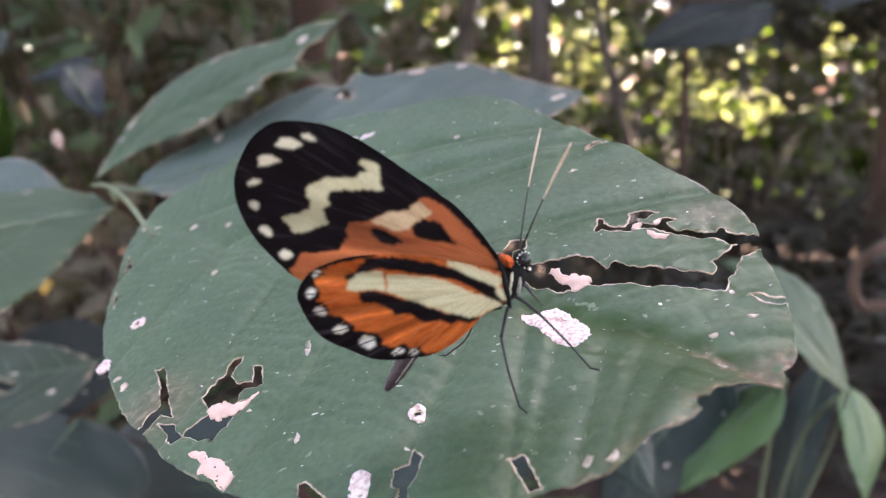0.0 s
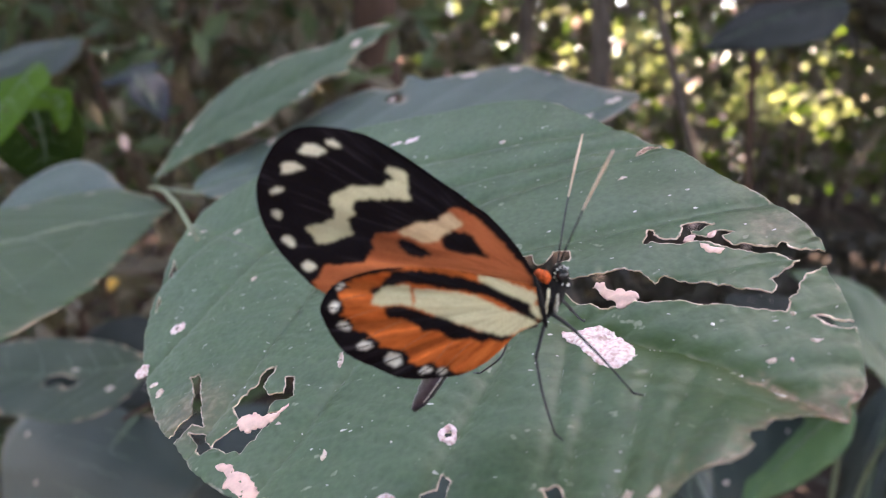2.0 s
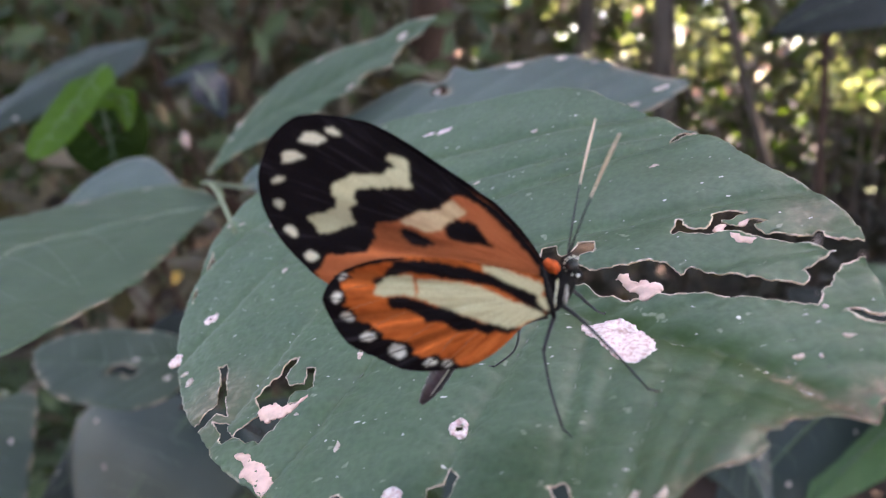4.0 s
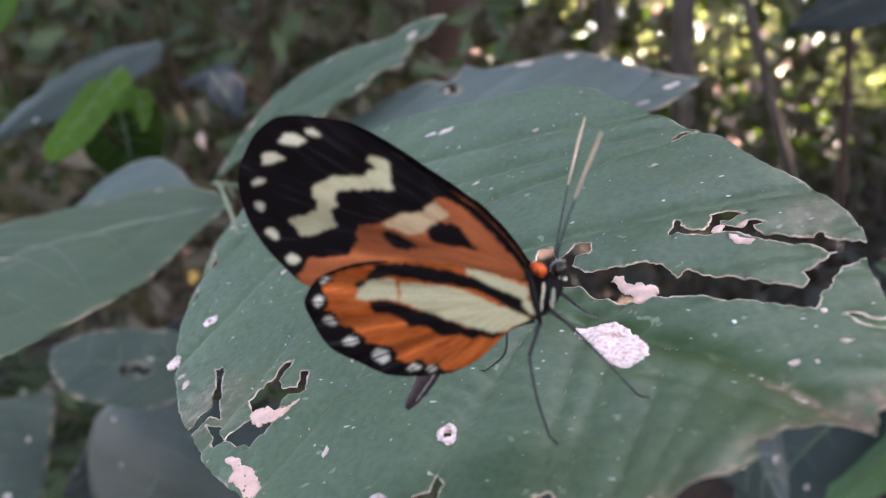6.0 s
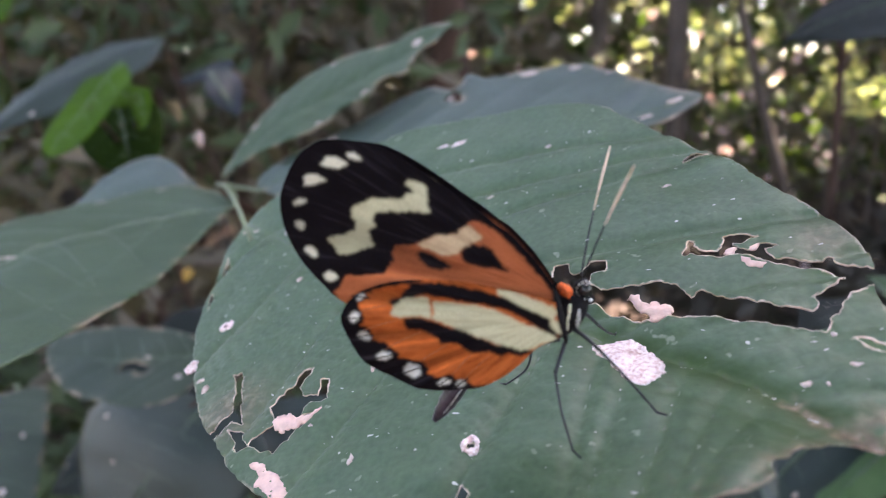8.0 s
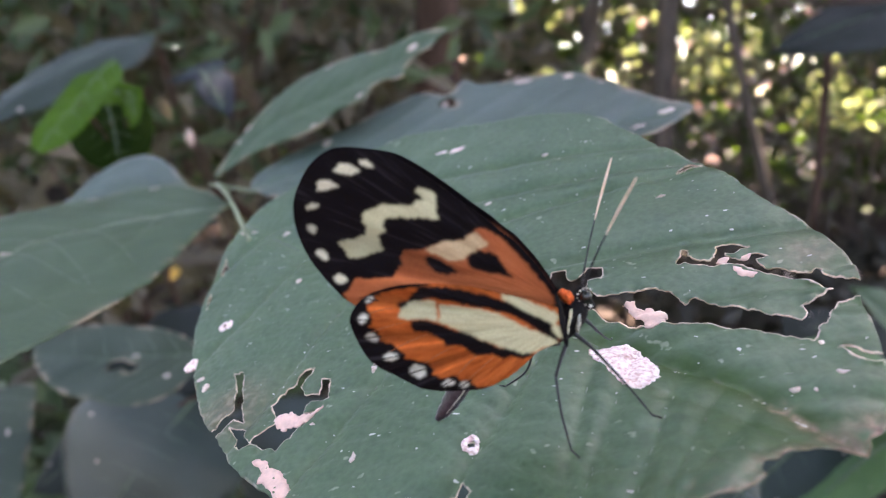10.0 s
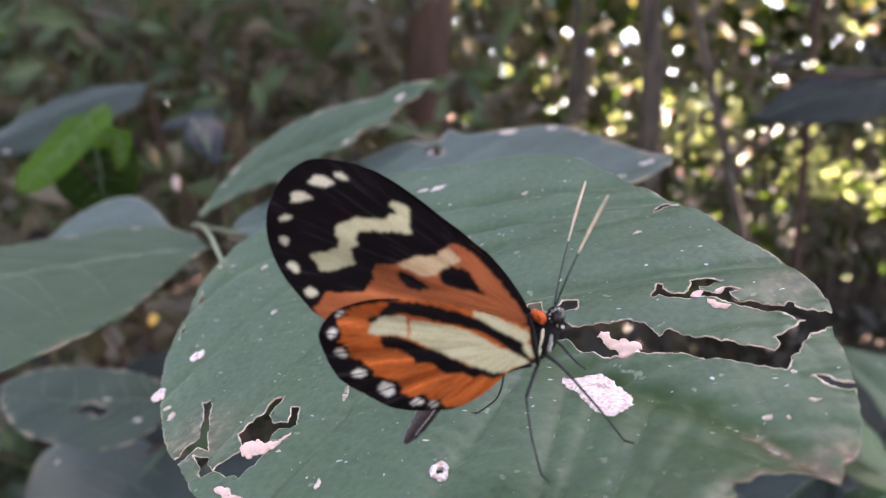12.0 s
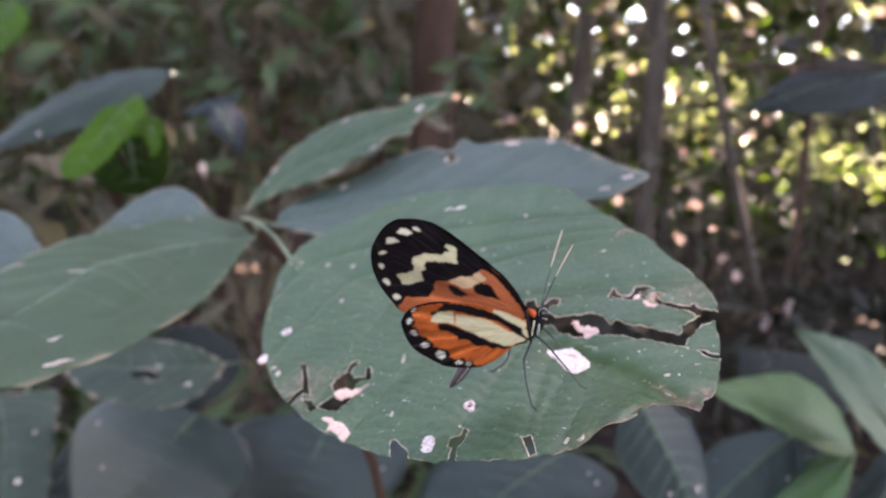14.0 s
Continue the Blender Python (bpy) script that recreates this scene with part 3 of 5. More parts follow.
LEAF_M.translation = LEAF_C

# blade outline and chewed holes in millimetres on the blade
BLADE = [(-92.6, 80.7), (-81.1, 88.5), (-47.8, 94.3), (-29.7, 90.2), (0.9, 79.8), (10.1, 72.8), (15.4, 64.7), (30.4, 41.1), (33.7, 33.2), (36.1, 27.7), (39.7, 21.6), (42.9, 11.1), (43.5, 6.6), (41.8, -0.4), (41.7, -5.3), (40.9, -10.8), (40.0, -14.9), (38.7, -19.2), (37.5, -21.9), (36.5, -22.6), (35.6, -23.0), (35.3, -24.2), (34.6, -25.4), (33.0, -24.9), (32.1, -24.4), (29.7, -25.5), (27.5, -26.5), (24.5, -29.3), (23.8, -29.1), (23.2, -30.7), (23.5, -31.8), (22.4, -33.3), (20.5, -33.9), (17.1, -34.4), (10.6, -36.0), (3.8, -35.4), (-4.0, -35.1), (-13.4, -34.1), (-27.6, -30.3), (-35.2, -26.5), (-51.9, -14.8), (-61.0, -5.2), (-68.3, 2.4), (-82.0, 24.2), (-88.2, 40.4), (-91.4, 53.8), (-94.0, 67.8), (-93.3, 75.9)]
HOLES = {}
HOLES["figure"] = [(-45.6, 7.9), (-45.4, 6.4), (-46.6, 5.3), (-46.7, 3.3), (-44.7, 0.4), (-41.8, 0.0), (-42.6, 4.2), (-41.2, 4.2), (-39.4, -1.8), (-43.6, -1.8), (-43.5, -4.3), (-40.5, -4.0), (-41.9, -6.4), (-43.9, -8.5), (-45.8, -11.8), (-47.6, -10.5), (-48.7, -11.1), (-50.9, -9.0), (-52.5, -8.5), (-52.4, -7.0), (-49.6, -5.7), (-48.1, -4.9), (-50.0, -2.3), (-51.6, 0.0), (-50.4, 2.0), (-48.2, 3.8), (-48.3, 6.2), (-47.1, 8.0)]
HOLES["slit"] = [(-65.0, 11.8), (-62.9, 12.0), (-59.3, 3.7), (-56.8, -2.3), (-58.6, -1.7), (-60.0, -3.4), (-61.7, -5.8), (-63.5, -5.2), (-62.5, -2.0), (-59.8, 0.8), (-61.6, 5.9), (-64.0, 10.4)]
HOLES["scrap"] = [(-58.7, -3.9), (-55.7, -4.1), (-54.2, -6.8), (-52.3, -8.6), (-54.3, -9.4), (-56.4, -7.4), (-56.4, -6.2)]
HOLES["notch_a"] = [(-15.6, -28.5), (-15.3, -26.0), (-13.2, -25.8), (-12.8, -23.3), (-11.3, -25.3), (-11.9, -28.3), (-13.0, -30.4), (-12.4, -38.1), (-14.2, -37.8), (-14.4, -29.8)]
HOLES["notch_b"] = [(0.3, -28.9), (2.1, -28.8), (3.6, -34.8), (2.1, -34.4)]
HOLES["notch_c"] = [(-28.8, -25.4), (-27.6, -25.3), (-23.7, -29.9), (-22.7, -36.5), (-26.3, -35.9)]
HOLES["channel"] = [(30.9, 11.7), (31.0, 10.9), (31.9, 10.0), (33.3, 9.1), (35.2, 8.3), (36.8, 8.0), (37.8, 8.0), (38.2, 8.5), (38.7, 8.6), (39.1, 8.1), (38.9, 6.8), (39.9, 5.9), (41.6, 5.0), (43.6, 4.3), (46.3, 4.1), (45.6, -0.4), (42.4, 0.4), (41.7, 0.7), (40.5, 0.5), (39.5, 0.2), (38.5, -0.5), (37.6, -1.5), (37.2, -2.9), (36.6, -3.6), (35.8, -3.7), (35.2, -4.9), (34.3, -6.4), (33.3, -5.8), (31.3, -4.9), (29.2, -3.9), (27.1, -2.6), (25.0, -1.2), (21.9, 0.1), (18.6, 1.2), (16.1, 2.4), (13.8, 3.0), (11.8, 2.8), (9.3, 4.2), (7.3, 5.9), (6.1, 7.4), (4.8, 8.5), (6.7, 10.7), (9.4, 10.3), (11.6, 10.2), (14.7, 10.1), (16.2, 9.6), (17.7, 8.4), (18.5, 7.3), (18.9, 6.3), (19.5, 5.6), (20.3, 6.2), (21.2, 6.3), (22.2, 5.7), (23.3, 4.7), (24.6, 3.4), (26.2, 2.3), (27.7, 1.5), (29.4, 0.2), (30.4, -0.5), (31.5, -0.8), (32.9, -1.7), (33.8, -2.0), (34.6, -1.5), (35.0, -0.6), (34.8, -0.0), (34.8, 0.7), (35.5, 0.6), (36.3, 1.1), (37.1, 1.8), (37.9, 2.0), (38.9, 2.8), (39.3, 3.2), (38.0, 4.9), (36.5, 6.0), (34.9, 7.4), (33.1, 8.1), (31.6, 8.9), (30.3, 9.9)]
HOLES["pocket"] = [(7.4, 9.1), (6.6, 10.6), (5.7, 11.9), (4.6, 13.1), (5.1, 15.7), (7.4, 15.0), (7.8, 16.3), (7.7, 18.3), (5.0, 19.1), (4.4, 17.8), (3.5, 16.6), (2.1, 16.5), (1.5, 17.5), (1.3, 19.8), (-1.3, 19.9), (-1.3, 17.1), (-2.5, 16.7), (-1.6, 12.7), (1.2, 9.4), (4.8, 8.3)]
HOLES["branch"] = [(21.1, 18.9), (21.8, 18.2), (21.5, 16.8), (22.0, 15.6), (23.3, 14.5), (24.7, 13.8), (25.4, 14.9), (26.0, 16.3), (26.2, 17.6), (27.2, 18.0), (28.2, 18.1), (29.3, 16.9), (30.8, 16.1), (29.4, 15.4), (28.2, 14.8), (27.1, 15.3), (27.0, 14.7), (28.0, 13.6), (28.9, 12.6), (30.0, 13.5), (30.7, 13.8), (32.1, 13.6), (32.9, 12.8), (32.0, 12.1), (31.1, 12.0), (31.4, 10.6), (30.9, 9.5), (29.4, 10.9), (28.3, 11.9), (27.3, 12.6), (26.4, 12.6), (25.5, 12.7), (24.3, 12.9), (23.5, 13.4), (22.2, 14.0), (21.1, 14.5), (19.9, 14.8), (19.6, 15.0), (19.9, 16.0), (20.5, 16.9)]
HOLES["tip_slit"] = [(36.9, -8.5), (37.9, -8.7), (39.5, -10.6), (42.0, -11.5), (41.7, -12.3), (38.9, -11.3), (37.6, -9.6)]
HOLES["nick_right"] = [(23.3, 43.9), (25.3, 45.3), (28.2, 44.2), (25.8, 44.1)]
HOLES["nick_left"] = [(-90.9, 63.0), (-89.3, 59.8), (-89.2, 56.4), (-90.4, 56.6)]
HOLES["nick_edge"] = [(-88.6, 47.4), (-87.2, 45.4), (-86.5, 41.0), (-87.8, 43.6)]
HOLES["ring_a"] = [(-77.4, 31.6), (-77.1, 32.6), (-75.5, 31.2), (-75.6, 30.0)]
HOLES["ring_b"] = [(-12.6, -17.4), (-12.3, -16.5), (-11.7, -16.8), (-11.8, -18.1)]
MIDRIB = [(-92.6, 80.7), (-60.0, 51.0), (-30.0, 30.5), (0.0, 5.0), (8.0, -0.4), (17.5, -7.0), (24.0, -12.6), (29.2, -19.0), (34.4, -25.2)]


def side_veins():
    mid = spline([(u, v, 0) for u, v in MIDRIB], 60)
    out = []
    for side in (1, -1):
        for k in range(11):
            i = 3 + int(k * 4.9)
            p = mid[i]
            d = (mid[i + 1] - mid[i - 1]).normalized()
            ang = radians(44 - 0.6 * k) if side > 0 else -radians(80 - 1.0 * k)
            pts = [p]
            step = 3.0
            for j in range(40):
                a = ang * (1 - (0.012 if side > 0 else 0.003) * j)
                q = Vector((d.x * math.cos(a) - d.y * math.sin(a), d.x * math.sin(a) + d.y * math.cos(a), 0))
                pts.append(pts[-1] + q * step)
            out.append(pts)
    return mid, out


MID_LINE, SIDE_VEINS = side_veins()


def line_distance(pts, line):
    best = np.full(len(pts), 1e9)
    for a, b in zip(line, line[1:]):
        a, d = np.array(a[:2]), np.array(b[:2]) - np.array(a[:2])
        t = np.clip(((pts - a) @ d) / max(d @ d, 1e-9), 0, 1)
        best = np.minimum(best, np.hypot(*(pts - a - t[:, None] * d).T))
    return best


def blade_height(p):
    """Millimetres above the blade's mean plane: a soft bend, a valley along the midrib and quilting between the veins."""
    u, v = p[:, 0], p[:, 1]
    h = 0.27 + -0.0002 * u + 0.0670 * v + (-0.0242 * u * u + 0.0149 * u * v + 0.0405 * v * v) / 50
    h = h + 5.36 * np.exp(-((u - 22) ** 2 + (v + 34) ** 2) / 130) + -0.40 * np.exp(-((u - 40) ** 2 + (v + 18) ** 2) / 200)
    dm = line_distance(p, MID_LINE)
    ds = np.min([line_distance(p, s) for s in SIDE_VEINS], 0)
    fold = np.clip((u - 2) / 12, 0, 1)
    h = h - (1.0 + 1.3 * fold) * np.exp(-dm / (3.0 + 1.5 * fold)) - 1.15 * np.exp(-ds / 1.7) * (1 - 0.75 * np.exp(-((u - 27) ** 2 + (v + 10) ** 2) / 420))
    h += 0.40 * np.array([noise.noise(Vector((a * 0.11, b * 0.11, 1.0))) for a, b in p])
    # small cross veins from one side vein to the next
    back = (0.65 * u + 0.76 * v) > 0.2
    run = np.where(back, u + 0.06 * v, -0.507 * u - 0.861 * v)
    warp = np.array([noise.noise(Vector((a * 0.09, b * 0.09, 5.0))) + 0.35 * noise.noise(Vector((a * 0.3, b * 0.3, 2.0))) for a, b in p])
    h -= np.where(back, 0.14, 0.30) * np.exp(-np.sin(np.pi * (run / 3.4 + 1.1 * warp)) ** 2 / 0.10) * np.clip(dm / 3, 0, 1)
    return h, dm, ds


def on_blade(pts, lift=0.0):
    p = np.array([(q[0], q[1]) for q in pts])
    h = blade_height(p)[0]
    return [Vector((a, b, c + lift)) * 0.001 for (a, b), c in zip(p, h)]


def chewed_leaf(parent):
    rim = ring_points(BLADE, 1.0, 0.35)
    holes = [ring_points(h, 0.4, 0.22, smooth=False) for h in HOLES.values()]
    keep = lambda c: inside(c, rim) & ~np.any([inside(c, h) for h in holes], 0)
    # two more rows of points hug each hole, so that its dry margin is a narrow line
    rows = []
    for off in (0.16, 0.32, 0.5, 0.75):
        for h in holes:
            d = np.roll(h, -1, 0) - np.roll(h, 1, 0)
            nrm = np.stack([d[:, 1], -d[:, 0]], -1) / np.maximum(np.hypot(*d.T), 1e-6)[:, None]
            for side in (1, -1):
                q = h + nrm * off * side
                rows.append(q[~inside(q, h)])
        rows.append(rim * 1.0 + (np.array([-15.0, 10.0]) - rim) / np.hypot(*(np.array([-15.0, 10.0]) - rim).T)[:, None] * off)
    rows = np.concatenate(rows)
    rows = rows[(np.min([near(rows, h) for h in holes + [rim]], 0) > 0.13) & keep(rows)]
    v, f = triangulated([rim] + holes, 0.72, keep, rows)
    h, dm, ds = blade_height(v)
    dh = np.min([near(v, q) for q in holes], 0)
    dr = near(v, rim)
    h = h + 0.5 * np.exp(-dh / 1.0) * np.array([noise.noise(Vector((a * 0.6, b * 0.6, 7.0))) for a, b in v])
    ob = data_part("leaf", np.c_[v, h] * 0.001, [tuple(int(k) for k in t) for t in f], M_LEAF, parent, "broad green leaf chewed into holes with dry pale margins")
    patches = np.array([noise.noise(Vector((a * 0.22, b * 0.22, 2.0))) for a, b in v])
    tip = np.exp(-line_distance(v, [Vector((27.5, -17, 0)), Vector((30.5, -21, 0)), Vector((34, -26, 0))]) ** 2 / 1.6) * (0.45 + 1.3 * np.array([noise.noise(Vector((a * 0.9, b * 0.9, 4.0))) for a, b in v]))
    low = np.exp(-np.hypot(v[:, 0] - 15, v[:, 1] + 34) ** 2 / 40) * np.clip(0.2 + 1.2 * np.array([noise.noise(Vector((a * 1.1, b * 1.1, 4.0))) for a, b in v]), 0, 1)
    top = 0.35 * np.exp(-np.hypot(v[:, 0] - 39, v[:, 1] - 12) ** 2 / 20)
    dry = np.clip((0.15 + 0.24 * patches + 0.14 * np.array([noise.noise(Vector((a * 1.5, b * 1.5, 8.0))) for a, b in v]) - dh) / 0.08, 0, 1) + np.clip((0.20 - dr) / 0.10, 0, 0.3) * np.clip(4 * patches - 0.3, 0.0, 1) + 0.35 * np.clip(tip - 0.55, 0, 1)
    brown = np.clip(tip, 0, 0.8) + 0.35 * np.clip(low, 0, 1) + top + 0.5 * np.exp(-np.hypot(v[:, 0] + 61, v[:, 1] - 1) ** 2 / 50)
    brown += (0.7 * np.exp(-np.hypot(v[:, 0] - 35.5, v[:, 1] + 22) ** 2 / 9) + 0.8 * np.exp(-dr / 0.9) * (v[:, 0] > 6) * (v[:, 1] < -20)) * np.clip(0.6 + 1.4 * np.array([noise.noise(Vector((a * 0.7, b * 0.7, 9.0))) for a, b in v]), 0, 1)
    vein = 0.25 * np.exp(-dm / 0.9) + 0.12 * np.exp(-ds / 0.9)
    # deep paints the shaded valley, wider on the side below the midrib
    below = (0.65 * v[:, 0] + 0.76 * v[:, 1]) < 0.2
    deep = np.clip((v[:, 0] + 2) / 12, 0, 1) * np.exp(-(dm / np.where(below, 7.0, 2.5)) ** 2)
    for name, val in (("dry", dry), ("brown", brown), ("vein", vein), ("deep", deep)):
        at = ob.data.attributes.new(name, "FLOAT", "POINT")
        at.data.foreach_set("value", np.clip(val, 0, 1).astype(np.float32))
    sol = ob.modifiers.new("thickness", "SOLIDIFY")
    sol.thickness, sol.offset = 0.00020, -1
    ob.matrix_basis = LEAF_M
    part("midrib", tube(on_blade(MID_LINE, -0.35), [0.0007 - 0.00001 * i for i in range(60)], 8), M_VEIN, ob)
    for s in SIDE_VEINS:
        p = np.array([q[:2] for q in s])
        ok = inside(p, rim) & ~np.any([inside(p, q) | (near(p, q) < 1.0) for q in holes], 0)
        n = int(np.argmin(ok)) if not ok.all() else len(p)
        if n > 4:
            part("vein", tube(on_blade(s[:n], -0.08), [0.00014 * (1 - 0.6 * i / n) for i in range(n)], 5), M_VEIN_PALE, ob)

    def scab(name, outline, mat, lift, label, dome=0.3, wobble=0.3):
        r = ring_points(outline, 0.35, wobble)
        q, t = triangulated([r], 0.5, lambda c: inside(c, r))
        z = blade_height(q)[0] + lift + dome * np.clip(near(q, r) / 1.0, 0, 1) + 0.12 * np.array([noise.noise(Vector((a * 2.4, b * 2.4, 3.0))) for a, b in q]) * np.clip(near(q, r), 0, 1)
        o = data_part(name, np.c_[q, z] * 0.001, [tuple(int(k) for k in x) for x in t], mat, ob, label)
        m = o.modifiers.new("thickness", "SOLIDIFY")
        m.thickness, m.offset = 0.00025, -1

    scab("dry_flap", [(-49.0, -4.7), (-47.2, -3.2), (-43.4, -4.8), (-39.6, -3.5), (-42.2, -6.5), (-46.1, -7.3)], M_DRY, 0.1, "pale dry flap curled over a hole", 0.25, 0.7)
    scab("dry_flap", [(10.5, 7.6), (11.4, 8.3), (12.4, 7.4), (12.9, 6.3), (14.3, 6.2), (15.6, 5.0), (16.4, 3.4), (15.0, 2.3), (13.4, 2.4), (13.0, 3.6), (12.0, 4.4), (11.6, 5.8)], M_DRY, 0.1, "pale dry flap curled over a hole", 0.15, 0.7)
    scab("dry_flap", [(27.6, 11.4), (28.8, 10.5), (30.6, 8.9), (29.9, 8.3), (28.4, 8.9), (27.7, 10.1)], M_DRY, 0.1, "pale dry flap curled over a hole", 0.15, 0.6)
    scab("dry_flap", [(25.4, 13.0), (26.2, 14.2), (27.3, 14.0), (27.0, 12.9), (26.2, 12.4)], M_DRY, 0.06, "white dry scrap across a hole", 0.1, 0.3)
    scab("dry_flap", [(29.0, 13.1), (29.8, 13.7), (30.7, 14.0), (30.2, 12.8), (29.4, 12.4)], M_DRY, 0.06, "white dry scrap across a hole", 0.1, 0.3)
    scab("pale_streak", [(-49.5, -13.5), (-47.5, -13.2), (-45.4, -15.4), (-43.2, -16.6), (-40.2, -20.3), (-41.4, -22.2), (-43.8, -19.8), (-46.5, -18.0), (-46.6, -16.0)], M_DRY, 0.08, "bleached streak", 0.15, 0.4)
    scab("bleached_patch", [(4.4, -0.9), (6.5, -0.1), (9.5, -0.3), (12.3, -2.5), (14.1, -6.6), (13.7, -9.1), (11.9, -10.9), (10.4, -10.8), (8.4, -8.3), (6.6, -4.9)], M_PALE, 0.12, "pinkish white bleached patch", 0.2, 0.45)
    for cu, cv, ru, rv in ((-80.4, 20.1, 1.3, 1.9), (-73.6, 12.8, 0.9, 0.8), (-71.1, 10.0, 0.9, 1.0), (-60.0, 39.8, 0.7, 0.8), (-32.3, 4.8, 0.4, 2.0), (35.9, -12.6, 0.7, 0.4), (30.1, -14.5, 0.6, 0.4), (-25.3, 77.2, 2.2, 0.9), (-19.6, -28.2, 1.5, 2.6), (-61.3, 59.6, 1.0, 0.8), (-72.7, 65.6, 1.2, 0.9), (12.5, -34.2, 0.8, 0.7), (9.7, -33.1, 0.7, 0.9), (-29.4, 78.2, 1.6, 0.5), (-30.7, -16.5, 0.4, 1.2), (-15.3, 49.7, 0.8, 0.5), (32.1, -14.9, 0.35, 0.25), (34.9, -6.7, 0.4, 0.3), (-90.3, 74.6, 1.0, 0.7), (-86.0, 73.0, 0.9, 0.5), (-40.6, -7.4, 0.5, 0.4), (19.7, 36.2, 0.9, 0.35), (-2.6, 63.4, 0.7, 0.4)):
        scab("pale_spot", [(cu + ru * math.cos(a), cv + rv * math.sin(a)) for a in (k * math.pi / 4 for k in range(8))], M_PALE if ru > 1.2 else M_SCAR, 0.08, "small pale scar", 0.12, 0.5)
    for cu, cv, r0, r1 in ((-76.6, 31.4, 0.6, 1.9), (-12.1, -17.2, 0.7, 1.5)):
        outer = ring_points([(cu + r1 * 0.85 * math.cos(a), cv + r1 * math.sin(a)) for a in (k * math.pi / 5 for k in range(10))], 0.3, 0.4)
        inner = ring_points([(cu + r0 * 0.8 * math.cos(a), cv + r0 * math.sin(a)) for a in (k * math.pi / 4 for k in range(8))], 0.2, 0.4)
        q, t = triangulated([outer, inner], 0.5, lambda c: inside(c, outer) & ~inside(c, inner))
        z = blade_height(q)[0] + 0.12 + 0.2 * np.clip(near(q, outer), 0, 0.6)
        o = data_part("pale_ring", np.c_[q, z] * 0.001, [tuple(int(k) for k in x) for x in t], M_PALE, ob, "pale scar ring round a pinhole")
        m = o.modifiers.new("thickness", "SOLIDIFY")
        m.thickness, m.offset = 0.0002, -1
    specks(ob)
    return ob


def specks(parent):
    """Tiny pale flecks strewn over the blade."""
    rng = np.random.RandomState(3)
    rim = np.array(BLADE)
    q = np.stack([rng.uniform(-88, 43, 430), rng.uniform(-46, 72, 430)], -1)
    along = np.concatenate([np.array([p[:2] for p in s])[::3] for s in SIDE_VEINS])
    q = np.concatenate([q, along[rng.rand(len(along)) < 0.3] + rng.normal(0, 0.25, (1, 2))])
    q = q[inside(q, rim) & (near(q, rim) > 1.0) & ~np.any([inside(q, np.array(h)) | (near(q, np.array(h)) < 0.8) for h in HOLES.values()], 0)]
    verts, faces = [], []
    for u, v in q:
        r = 0.09 + 0.27 * rng.rand() ** 3
        a0, el = rng.uniform(-0.5, 0.4), rng.uniform(0.6, 5.0)
        ring = [(u + r * rng.uniform(0.6, 1.2) * (math.cos(a) * el ** 0.5 * math.cos(a0) - math.sin(a) * math.sin(a0) * el ** -0.3), v + r * rng.uniform(0.6, 1.2) * (math.cos(a) * el ** 0.5 * math.sin(a0) + math.sin(a) * math.cos(a0) * el ** -0.3)) for a in (k * math.pi / 3 for k in range(6))]
        o = len(verts)
        verts += on_blade(ring, 0.05) + on_blade([(u, v)], 0.10)
        faces += [(o + k, o + (k + 1) % 6, o + 6) for k in range(6)]
    data_part("fleck", verts, faces, M_FLECK, parent, "tiny pale flecks")["kind"] = "stuff"


